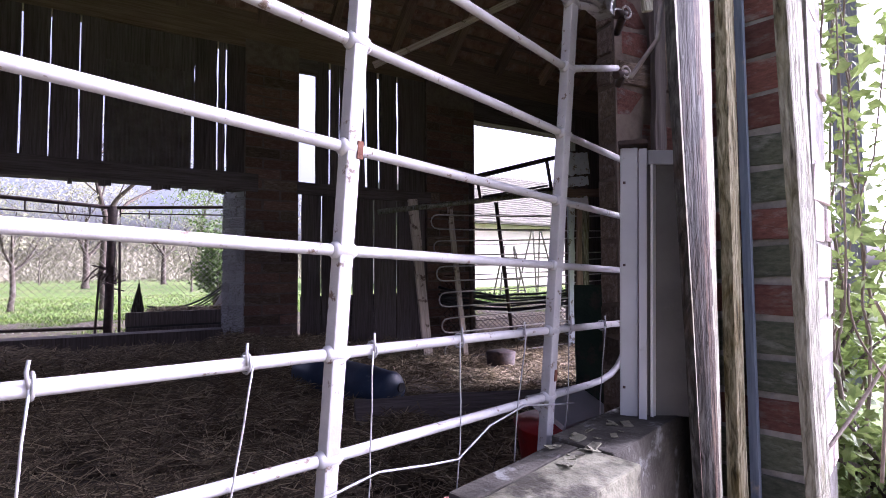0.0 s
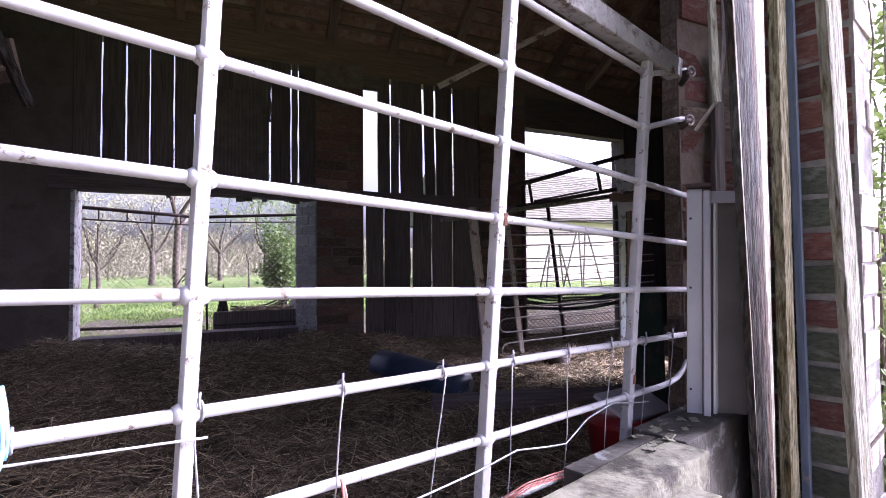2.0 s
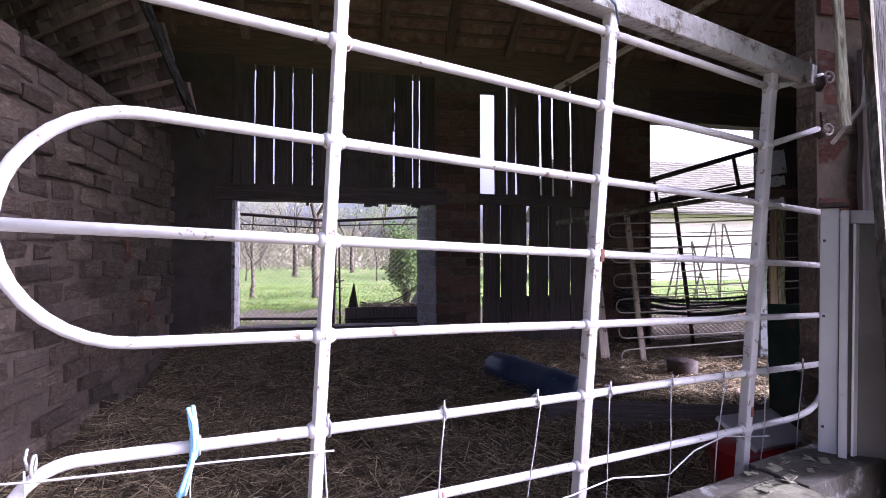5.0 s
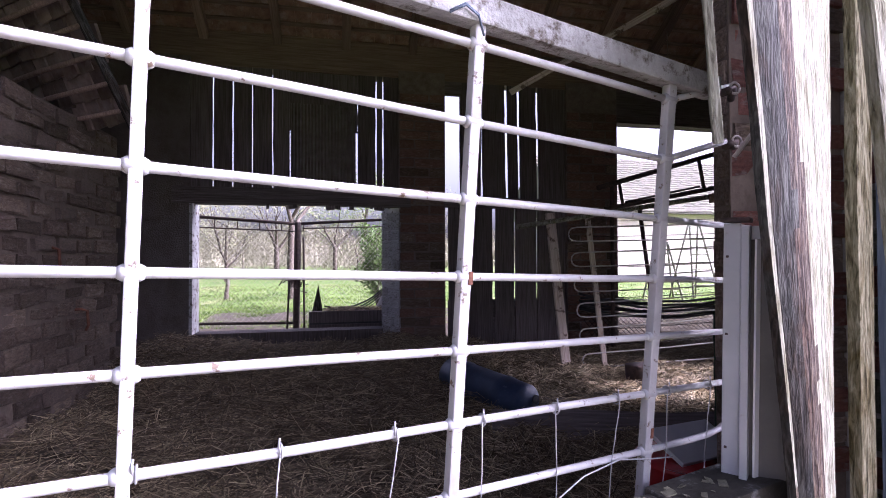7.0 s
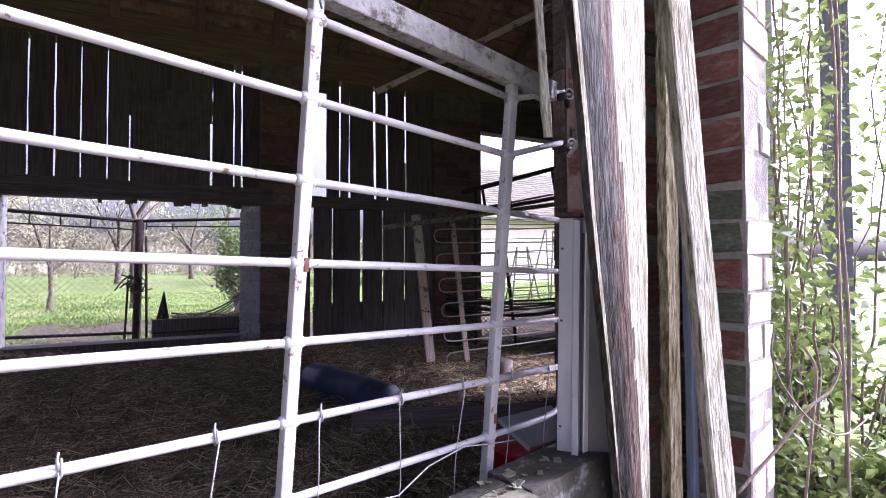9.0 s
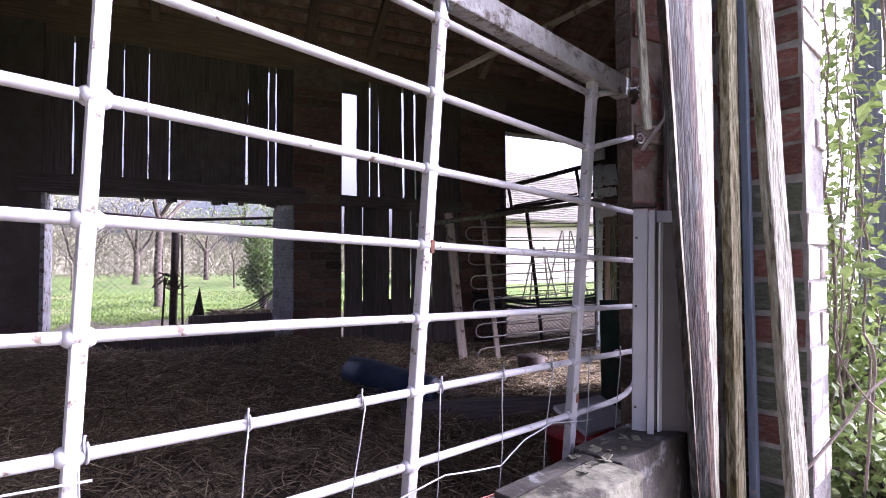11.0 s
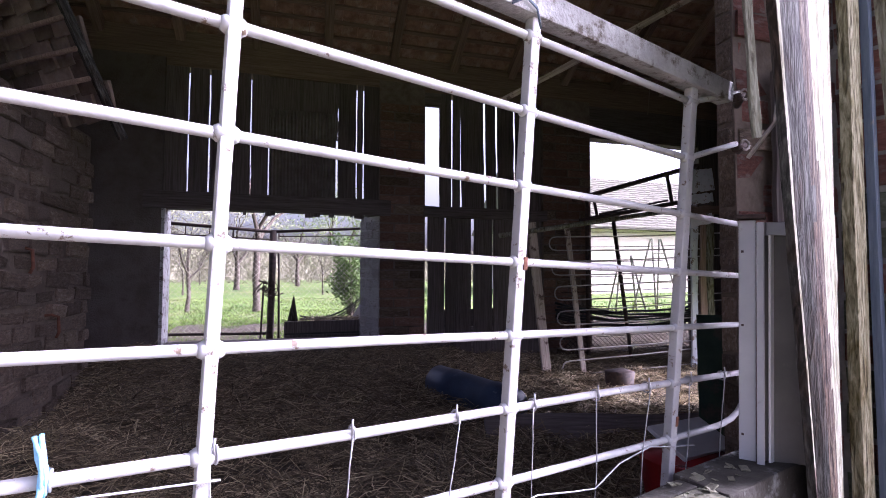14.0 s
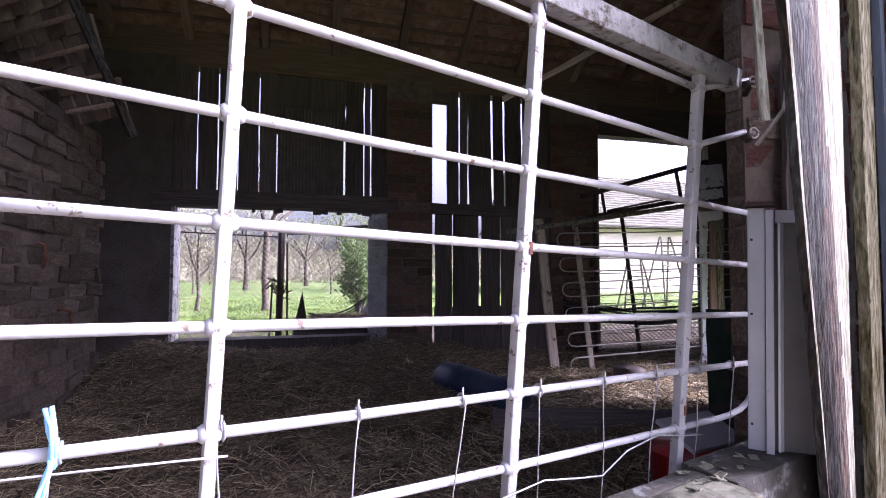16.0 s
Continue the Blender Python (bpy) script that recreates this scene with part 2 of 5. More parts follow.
IVY = mat("vine_leaf", (0.10, 0.15, 0.035), (0.22, 0.28, 0.09), 0.55, 14, bump=0.1, thin=0.35)
DARKLEAF = mat("bush_leaf", (0.07, 0.125, 0.028), (0.17, 0.25, 0.07), 0.6, 3, bump=0.1, thin=0.3)
BUD = mat("pale_bud", (0.22, 0.23, 0.12), (0.40, 0.39, 0.25), 0.7, 3, bump=0.1, thin=0.4)
CANE = mat("dry_cane", (0.13, 0.10, 0.075), (0.29, 0.245, 0.195), 0.85, 12, (5, 5, 1), 0.4)
PLASTER = mat("pale_plaster", (0.60, 0.53, 0.47), (0.68, 0.62, 0.56), 0.95, 1.2, c=(0.50, 0.37, 0.29), cscale=0.6, clo=0.55, chi=0.75)
BLUEPLASTIC = mat("blue_plastic", (0.016, 0.026, 0.05), (0.03, 0.05, 0.09), 0.4, 5, bump=0.05, c=(0.10, 0.12, 0.14), cscale=10, clo=0.6, chi=0.7)
REDPLASTIC = mat("red_plastic", (0.17, 0.008, 0.010), (0.25, 0.016, 0.016), 0.45, 5, bump=0.05, c=(0.12, 0.05, 0.04), cscale=8, clo=0.58, chi=0.7)
TWINEBLUE = mat("blue_twine", (0.14, 0.42, 0.66), (0.35, 0.62, 0.80), 0.7, 40)
TWINERED = mat("red_twine", (0.38, 0.13, 0.10), (0.55, 0.25, 0.20), 0.8, 40)
BLACKRUBBER = mat("black_plastic", (0.02, 0.02, 0.022), (0.05, 0.05, 0.05), 0.6, 10)
FARWOOD = mat("distant_wood", (0.16, 0.145, 0.10), (0.30, 0.28, 0.195), 0.95, 1.5, c=(0.25, 0.28, 0.12), cscale=0.5, bump=0.2)
HAZE = mat("hazy_distant_scrub", (0.20, 0.185, 0.125), (0.33, 0.31, 0.215), 0.95, 3.0, c=(0.26, 0.29, 0.15), cscale=0.4, bump=0.2)
LIMEFLAKE = mat("flaking_limewash", (0.28, 0.28, 0.275), (0.46, 0.46, 0.455), 0.95, 9, c=(0.10, 0.08, 0.066), cscale=13, clo=0.52, chi=0.59, vary=0.2, bump=0.8)


# ---- mesh helpers ----
def part(name, bm, material, parent=None, label="", smooth=False):
    me = bpy.data.meshes.new(name)
    bm.to_mesh(me)
    bm.free()
    if smooth:
        me.polygons.foreach_set("use_smooth", [True] * len(me.polygons))
    me.materials.append(material)
    ob = new(name, me)
    if parent:
        ob.parent = parent
    if label:
        ob["label"] = label
    return ob


def empty(name, m=None):
    ob = new(name)
    ob.empty_display_size = 0.1
    if m:
        ob.matrix_world = m
    return ob


def box(x0, x1, y0, y1, z0, z1, bevel=0.0, jitter=0.0, cuts=0):
    bm = bmesh.new()
    bmesh.ops.create_cube(bm, size=1.0)
    for v in bm.verts:
        v.co = Vector((x0 + (v.co.x + 0.5) * (x1 - x0), y0 + (v.co.y + 0.5) * (y1 - y0), z0 + (v.co.z + 0.5) * (z1 - z0)))
    if cuts:
        bmesh.ops.subdivide_edges(bm, edges=bm.edges[:], cuts=cuts, use_grid_fill=True)
    if bevel:
        sharp = [e for e in bm.edges if e.calc_face_angle(0) > 0.5]
        bmesh.ops.bevel(bm, geom=sharp, offset=bevel, segments=2, affect="EDGES", profile=0.6)
    if jitter:
        for v in bm.verts:
            v.co += noise.noise_vector(v.co * 4.3 + Vector((x0 * 7, y0 * 3, z0 * 5))) * jitter
    return bm


def tube(bm, pts, radii, sides=8, cap=True):
    """A tube through pts with a radius for each (or one for all), added to bm."""
    pts = [Vector(p) for p in pts]
    if isinstance(radii, (int, float)):
        radii = [radii] * len(pts)
    side = None
    rings = []
    for i, p in enumerate(pts):
        d = (pts[min(i + 1, len(pts) - 1)] - pts[max(i - 1, 0)]).normalized()
        if side is None:
            side = d.orthogonal().normalized()
        side = (side - d * side.dot(d)).normalized()
        other = d.cross(side)
        rings.append([bm.verts.new(p + (side * math.cos(a) + other * math.sin(a)) * radii[i])
                      for a in (2 * math.pi * k / sides for k in range(sides))])
    for r0, r1 in zip(rings, rings[1:]):
        for k in range(sides):
            f = bm.faces.new((r0[k], r0[(k + 1) % sides], r1[(k + 1) % sides], r1[k]))
            f.smooth = True
    if cap:
        bm.faces.new(rings[0][::-1])
        bm.faces.new(rings[-1])
    return bm


def pipe(pts, r, sides=12):
    return tube(bmesh.new(), pts, r, sides)


def arc(cx, cz, r, a0, a1, n, y=0.0, rx=None):
    return [(cx + (rx or r) * math.cos(radians(a0 + (a1 - a0) * k / n)), y, cz + r * math.sin(radians(a0 + (a1 - a0) * k / n))) for k in range(n + 1)]


def plank(name, w, th, length, material, m, parent=None, label="", wave=0.004, bow=0.0, seed=0, taper=0.0, rings=18, grain=0.0, fall=0.0):
    """A board of sawn wood with uneven edges: its length runs along its own z, its face looks to -y."""
    rnd = random.Random(seed)
    bm = bmesh.new()
    nx = 14 if grain else 2
    loops = []
    for k in range(rings + 1):
        u = k / rings
        ww = w * (1 - taper * u)
        l = -ww / 2 + noise.noise((seed * 3.1, u * 5, 1)) * wave * 2 + bow * math.sin(u * math.pi)
        r = ww / 2 + noise.noise((seed * 3.1, u * 6, 7)) * wave * 2 + bow * math.sin(u * math.pi)
        row = []
        for s in range(nx + 1):
            x = l + (r - l) * s / nx
            g = noise.noise((x * 90 + seed, u * length * 1.1, seed)) * grain + noise.noise((x * 35 + seed, u * length * 0.6, 5)) * grain
            edge = min(s, nx - s) == 0
            g += fall * max(0.0, 0.32 - s / nx) ** 2 / 0.1024
            row.append(bm.verts.new((x, -th / 2 + (0.003 if edge else 0) + g, u * length)))
        for s in (nx, 0):
            row.append(bm.verts.new((l + (r - l) * s / nx, th / 2, u * length)))
        loops.append(row)
    for a, b in zip(loops, loops[1:]):
        for k in range(len(a)):
            q = (k + 1) % len(a)
            bm.faces.new((a[k], a[q], b[q], b[k]))
    bm.faces.new(loops[0][::-1])
    bm.faces.new(loops[-1])
    ob = part(name, bm, material, parent, label)
    ob.matrix_local = m
    return ob


def frame_of(p0, p1, face):
    """A pose whose z runs from p0 to p1 and whose -y looks towards face."""
    p0, p1 = Vector(p0), Vector(p1)
    z = (p1 - p0).normalized()
    y = -Vector(face)
    y = (y - z * y.dot(z)).normalized()
    x = y.cross(z)
    return Matrix(((x.x, y.x, z.x, p0.x), (x.y, y.y, z.y, p0.y), (x.z, y.z, z.z, p0.z), (0, 0, 0, 1)))


BRICKS = {}


def brick_mesh(material, kind, worn=False):
    """One of five worn bricks, 1 x 1 x 1 before it is scaled; its face looks to -y."""
    key = (material.name, kind, worn)
    if key not in BRICKS:
        rnd = random.Random(kind * 7 + 1)
        bm = bmesh.new()
        bmesh.ops.create_cube(bm, size=1.0)
        front = [e for e in bm.edges if all(v.co.y < 0 for v in e.verts)]
        bmesh.ops.bevel(bm, geom=front, offset=0.14 if worn else 0.07, segments=1, affect="EDGES")
        if worn:
            face = min(bm.faces, key=lambda f: f.calc_center_median().y)
            mid = bmesh.ops.poke(bm, faces=[face])["verts"][0]
            mid.co += Vector((rnd.uniform(-0.2, 0.2), rnd.uniform(-0.12, 0.14), rnd.uniform(-0.2, 0.2)))
            for v in bm.verts:
                v.co += Vector((rnd.uniform(-1, 1) * 0.035, rnd.uniform(-1, 1) * 0.07, rnd.uniform(-1, 1) * 0.07))
        for v in bm.verts:
            v.co += Vector((rnd.uniform(-1, 1) * 0.018, rnd.uniform(-1, 1) * 0.03, rnd.uniform(-1, 1) * 0.05))
        me = bpy.data.meshes.new("brick")
        bm.to_mesh(me)
        bm.free()
        me.materials.append(material)
        BRICKS[key] = me
    return BRICKS[key]


def lay_bricks(parent, start, along, normal, length, height, pick, course=0.118, unit=0.385, joint=0.018, depth=0.06, proud=0.012, first=0, keep=None, rough=1.0, worn=False):
    """Courses of bricks as parts of parent: start is the lower corner, along the run, normal the way the face looks."""
    along, normal = Vector(along).normalized(), Vector(normal).normalized()
    rnd = random.Random(int(abs(start[0]) * 100 + abs(start[1]) * 37 + first))
    rows = int(height / course)
    inv = Matrix()
    for r in range(rows):
        u = 0.0
        off = unit / 2 if (r + first) % 2 else 0.0
        edges = [0.0]
        e = off if off else unit
        while e < length - 0.04:
            edges.append(e)
            e += unit
        edges.append(length)
        for a, b in zip(edges, edges[1:]):
            w = b - a - joint
            if w < 0.03:
                continue
            c = Vector(start) + along * ((a + b) / 2) + Vector((0, 0, (r + 0.5) * course)) - normal * (depth / 2 - proud + rnd.uniform(-0.006, 0.004) * rough)
            if keep and not keep(c):
                continue
            ob = new("brick", brick_mesh(pick(c, rnd), rnd.randrange(9 if worn else 5), worn))
            turn = Matrix((along, -normal, Vector((0, 0, 1)))).transposed().to_4x4()
            tilt = Euler((rnd.uniform(-.02, .02) * rough, rnd.uniform(-.02, .02) * rough, rnd.uniform(-.02, .02) * rough)).to_matrix().to_4x4()
            ob.parent = parent
            ob.matrix_parent_inverse = inv
            ob.matrix_basis = Matrix.Translation(c) @ turn @ tilt @ Matrix.Diagonal((w * (1 - 0.03 * rough * rnd.random()), depth, (course - joint) * (1 + 0.05 * (rough - 1) * rnd.uniform(-1, 1)), 1))


# ---- the gate ----
GATE = Matrix(((0.95062, -0.30598, 0.05188, -0.06744), (0.30858, 0.94972, -0.05299, 0.06889), (-0.03306, 0.06638, 0.99725, 0.00358), (0, 0, 0, 1)))
gate = tagged(empty("metal_gate", GATE), "white-painted welded pipe gate with rounded bar ends, chipped and rusty", "gate")
BARS = (1.883, 1.690, 1.496, 1.300, 1.111, 0.922, 0.732)
R0 = 0.0108


def gate_bar(pts, r=R0):
    return part("bar", pipe(pts, r, 14), WHITE, gate)


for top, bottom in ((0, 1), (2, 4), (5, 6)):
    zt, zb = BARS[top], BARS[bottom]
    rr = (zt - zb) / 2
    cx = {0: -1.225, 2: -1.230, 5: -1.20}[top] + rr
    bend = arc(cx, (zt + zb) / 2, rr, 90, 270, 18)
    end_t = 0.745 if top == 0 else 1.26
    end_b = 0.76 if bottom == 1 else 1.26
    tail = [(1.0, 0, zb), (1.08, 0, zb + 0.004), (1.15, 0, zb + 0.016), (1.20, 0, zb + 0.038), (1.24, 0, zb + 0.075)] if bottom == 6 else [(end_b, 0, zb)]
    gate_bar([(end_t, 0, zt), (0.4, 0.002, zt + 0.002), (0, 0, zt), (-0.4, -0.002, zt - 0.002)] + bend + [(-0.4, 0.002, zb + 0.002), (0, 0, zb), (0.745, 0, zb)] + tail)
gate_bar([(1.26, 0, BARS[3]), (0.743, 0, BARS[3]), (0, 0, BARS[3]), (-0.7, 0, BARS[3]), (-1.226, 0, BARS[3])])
gate_bar([(0.745, 0, 0.545), (0.3, 0, 0.545), (-0.4, 0, 0.55), (-1.15, 0, 0.55)])
for x, w, z0, z1 in ((-0.717, 0.023, 0.40, 2.06), (0.0, 0.030, 0.50, 1.94), (0.743, 0.036, 0.54, 1.93)):
    up = part("upright", box(x - w / 2, x + w / 2, -0.015, 0.015, z0, z1, 0.004, 0.0015), WHITE, gate)
    for z in BARS:
        if z < z1:
            part("weld", pipe([(x - w / 2 - 0.011, 0, z), (x - w / 2 - 0.003, 0, z), (x + w / 2 + 0.003, 0, z), (x + w / 2 + 0.011, 0, z)], [R0 + 0.001, R0 + 0.006, R0 + 0.006, R0 + 0.001], 12), WHITE, up)
for x, z in ((0.014, 1.295), (0.752, 0.795)):
    part("rust_patch", box(x - 0.007, x + 0.006, -0.0168, -0.013, z - 0.018, z + 0.016, 0.001, 0.006, 2), RUST, gate, "bare rusty spot on the paint")
# rods from the hinge side into the pier
for z in BARS[:2]:
    part("hinge_rod", pipe([(0.745, 0, z), (0.9, 0.0, z + 0.052), (1.06, 0.0, z + 0.105)], 0.0105, 12), WHITE, gate)
beam = tagged(empty("gate_header", GATE), "white-painted steel angle beam above the pipe gate, chipped", "beam")
bm = box(-0.95, 0.97, -0.028, 0.03, 1.928, 1.998, 0.005, 0.0015)
part("flange", bm, DIRTYWHITE, beam)
part("web", box(-0.95, 0.97, 0.031, 0.062, 1.985, 1.996, 0.002), DIRTYWHITE, beam)


# ---- ground ----
def ground_z(x, y):
    rise = max(0.0, min(1.0, (y - 5.4) / 2.5))
    rise = rise * rise * (3 - 2 * rise)
    z = 0.32 * rise + 0.22 * max(0.0, min(1.0, (y - 12) / 10))
    z += 0.03 * noise.noise((x * 0.7, y * 0.7, 0))
    return z


def ground_sheet():
    xs = sorted(set([-600, -200, -80, -45] + [k * 0.75 for k in range(-36, 49)] + [45, 80, 200, 600]))
    ys = sorted(set([-600, -150, -50, -20] + [k * 0.75 for k in range(-12, 45)] + [45, 80, 200, 800]))
    bm = bmesh.new()
    grid = [[bm.verts.new((x, y, ground_z(x, y))) for y in ys] for x in xs]
    for i in range(len(xs) - 1):
        for j in range(len(ys) - 1):
            bm.faces.new((grid[i][j], grid[i + 1][j], grid[i + 1][j + 1], grid[i][j + 1]))
    return part("ground", bm, GRASS, smooth=True)


tagged(ground_sheet(), "sunlit rough green grass of the garden", "ground", kind="structure")

# trampled bedding on the barn floor, heaped towards the back wall and the side wall
def bed_z(x, y):
    z = 0.07 + 0.22 * math.exp(-((y - 4.6) / 1.5) ** 2) * (1.0 if x < 1.0 else max(0.2, 1.6 - 0.6 * x)) + 0.16 * math.exp(-((x + 2.3) / 0.6) ** 2)
    z += 0.085 * noise.noise((x * 1.6, y * 1.6, 3)) + 0.04 * noise.noise((x * 5, y * 5, 1)) + 0.018 * noise.noise((x * 17, y * 17, 1))
    return max(z, 0.03)


bm = bmesh.new()
NX, NY = 170, 120
gv = [[bm.verts.new((-2.75 + 8.2 * i / NX, 0.12 + 5.0 * j / NY, bed_z(-2.75 + 8.2 * i / NX, 0.12 + 5.0 * j / NY))) for j in range(NY + 1)] for i in range(NX + 1)]
for i in range(NX):
    for j in range(NY):
        if gv[i][j].co.x < 1.75 + (gv[i][j].co.y - 0.6) * 1.13:
            bm.faces.new((gv[i][j], gv[i + 1][j], gv[i + 1][j + 1], gv[i][j + 1]))
bmesh.ops.delete(bm, geom=[v for v in bm.verts if not v.link_faces], context="VERTS")
tagged(part("floor", bm, BEDDING, smooth=True), "barn floor deep in trampled straw bedding", "floor", kind="structure")

# earth yard behind the barn
bm = bmesh.new()
gv = [[bm.verts.new((-2.5 + 0.3 * i, 5.35 + 0.25 * j, ground_z(-2.5 + 0.3 * i, 5.35 + 0.25 * j) + 0.02 + 0.04 * noise.noise((i * 0.6, j * 0.6, 2)))) for j in range(13)] for i in range(40)]
for i in range(39):
    for j in range(12):
        bm.faces.new((gv[i][j], gv[i + 1][j], gv[i + 1][j + 1], gv[i][j + 1]))
tagged(part("yard_ground", bm, YARD, smooth=True), "littered earth with scattered straw behind the barn, darkened partly for shade", "ground", kind="structure")


def scatter_straw(name, count, where, seed, lo=0.05, hi=0.20, r=0.0018, lift=0.03, material=None, label="loose dry straw lying over the floor"):
    rnd = random.Random(seed)
    vs, fs = [], []
    for _ in range(count):
        x, y, z = where(rnd)
        a, tilt, ln = rnd.uniform(0, 2 * math.pi), rnd.gauss(0, 0.28), rnd.uniform(lo, hi)
        d = Vector((math.cos(a) * math.cos(tilt), math.sin(a) * math.cos(tilt), math.sin(tilt)))
        s = Vector((-d.y, d.x, 0)).normalized() * r * rnd.uniform(0.7, 1.6)
        u = d.cross(s).normalized() * r
        bend = Vector((rnd.uniform(-1, 1), rnd.uniform(-1, 1), rnd.uniform(-0.3, 0.8))) * ln * 0.1
        c = Vector((x, y, z + rnd.uniform(0.2, 1.0) * lift))
        k = len(vs)
        for q, p in enumerate((c - d * ln / 2, c + bend, c + d * ln / 2)):
            vs += [p + s, p - s, p + u * 1.2]
        for q in (0, 3):
            for i, j in ((0, 1), (1, 2), (2, 0)):
                fs.append((k + q + i, k + q + j, k + q + 3 + j, k + q + 3 + i))
    me = bpy.data.meshes.new(name)
    me.from_pydata(vs, [], fs)
    me.materials.append(material or STRAWM)
    return tagged(new(name, me), label, "straw", kind="stuff")


def on_bed(rnd):
    """A place on the bedding, in tufts that leave dark trodden patches between them."""
    while True:
        y = 0.3 + 4.6 * rnd.random() ** 0.9
        x = rnd.uniform(-2.2, min(4.8, 1.2 + y * 0.8))
        thick = 0.5 + 0.75 * noise.noise((x * 2.3, y * 2.3, 9)) + 0.5 * noise.noise((x * 7, y * 7, 4)) + (0.25 if y > 3.4 else 0.0)
        if rnd.random() < thick:
            return x, y, bed_z(x, y)


scatter_straw("straw", 90000, on_bed, 5, 0.06, 0.26, 0.0021, 0.07)


def on_yard(rnd):
    x, y = rnd.uniform(2.0, 6.5), rnd.uniform(4.2, 6.8)
    return x, y, (ground_z(x, y) if y > 5.35 else bed_z(x, y)) + 0.02


scatter_straw("yard_straw", 9000, on_yard, 8, 0.04, 0.16, lift=0.06, label="loose straw and dry litter in the yard")

def on_pen(rnd):
    x, y = rnd.uniform(1.9, 3.9), rnd.uniform(2.2, 3.7)
    return x, y, bed_z(x, y)


# brighter stalks strengthen the sun patch by their colour
scatter_straw("pen_straw", 9000, on_pen, 18, 0.05, 0.20, 0.0026, 0.07, material=BRIGHTSTRAW, label="straw painted bright for the sun patch in the pen")

# ---- walls of the barn ----
def old_brick(c, rnd):
    return BRICK if rnd.random() < 0.75 else BRICKGREY


def wall_core(name, x0, x1, y0, y1, z0, z1, label, material=None):
    return tagged(part(name, box(x0, x1, y0, y1, z0, z1), material or MORTAR), label, "wall", kind="structure")


YB = 5.0
TH = 0.28
w_left = wall_core("wall_west", -2.62, -2.27, -0.3, 3.72, -0.1, 2.42, "side wall of old uneven bricks, sooty and crumbling", CLAY)
w_back1 = wall_core("wall_north_1", -3.4, -2.02, YB, YB + TH, -0.1, 3.7, "dark plastered back wall beside the window opening", SOOT)
w_close = wall_core("wall_west_2", -3.4, -3.1, 3.72, YB, -0.1, 3.6, "dark recessed side wall", SOOT)
w_jamb = wall_core("window_jamb_1", -2.02, -1.985, YB - 0.01, YB + TH, 0.0, 1.985, "flaking whitewashed window jamb", LIMEFLAKE)
w_sill = wall_core("wall_north_2", -1.985, 0.21, YB + 0.02, YB + TH, -0.1, 0.46, "low dark wall under the window opening", BARNBOARD)
w_white = wall_core("window_jamb_2", 0.0, 0.345, 0.012, 0.2, -0.1, 1.98, "limewashed splayed brick jamb of the window opening", LIMEFLAKE)
JAMB = pose(0.41, YB + 0.0, 0, 0, 0, 180 - 55) @ Matrix.Diagonal((1, -1, 1, 1))
w_white.matrix_basis = JAMB
w_p1 = wall_core("brick_pier_1", 0.41, 1.0, YB + 0.012, YB + TH, -0.1, 3.7, "red brick pier beside the window opening")
w_p2 = wall_core("brick_pier_2", 2.67, 3.42, YB + 0.012, YB + TH, -0.1, 3.7, "red brick pier beside the back opening")
w_back3 = wall_core("wall_north_3", 5.3, 7.2, YB, YB + TH, -0.1, 3.5, "end of the back wall", BARNBOARD)
EAST = pose(1.42, 0.64, 0, 0, 0, 41.5)
# added end wall, out of view; its low hatch lets sun onto the straw
for k, (u0, u1, z0, z1) in enumerate(((0.0, 2.45, -0.1, 6.4), (3.95, 7.0, -0.1, 6.4), (2.45, 3.95, 1.10, 6.4), (2.45, 3.95, -0.1, 0.26))):
    wall_core("wall_east_%d" % (k + 1), u0, u1, -0.12, 0.0, z0, z1, "unseen end wall added to close the dark barn", BARNBOARD).matrix_basis = EAST
w_front = wall_core("wall_south", -4.0, -1.75, -0.3, -0.02, -0.1, 2.45, "front wall stub beside the gate")
# out of view, added above the doorway to hold back daylight
w_head = wall_core("wall_south_2", -4.0, 2.1, -0.3, 0.3, 3.7, 5.4, "unseen wall added over the doorway to block light")
w_out = wall_core("wall_west_3", -4.0, -3.72, -0.02, YB + TH, -0.1, 6.4, "outer side wall of the barn", BARNBOARD)

# ---- timber of the back wall ----
lintel = tagged(plank("window_lintel", 0.19, 0.2, 2.75, BARNBOARD, frame_of((-2.2, YB + 0.06, 2.08), (0.5, YB + 0.06, 2.07), (0, -1, 0)), wave=0.006, seed=3), "heavy dark timber lintel over the window opening", "lintel", kind="structure")
plate = tagged(plank("wall_plate", 0.40, 0.2, 10.4, BEAM, frame_of((-3.6, YB + 0.14, 3.83), (6.8, YB + 0.14, 3.80), (0, -1, 0)), seed=4), "long timber wall plate under the rafters", "beam", kind="structure")
scrap_rnd = random.Random(23)
for k in range(9):
    x = scrap_rnd.uniform(-1.2, 0.2)
    part("splinter", box(x, x + scrap_rnd.uniform(0.03, 0.12), YB - 0.03, YB + 0.0, 1.93, 1.985, 0.004, 0.02, 2), BARNBOARD, lintel).matrix_parent_inverse = lintel.matrix_basis.inverted()
gaps = [(-2.02, 0), (-1.78, .016), (-1.56, .018), (-1.34, .014), (-1.11, .016), (-0.91, .012)]
clad = tagged(empty("board_wall", pose(0, YB + 0.06, 0)), "dark vertical barn boards with daylight in the gaps", "wall", kind="structure")


def upright_board(parent, x0, x1, z0, z1, lean=0.0, seed=0, y=0.0, material=None):
    return plank("board", x1 - x0, 0.024, z1 - z0, material or BARNBOARD, frame_of(((x0 + x1) / 2, y, z0), ((x0 + x1) / 2 + lean, y, z1), (0, -1, 0)), parent, wave=0.0035, seed=seed)


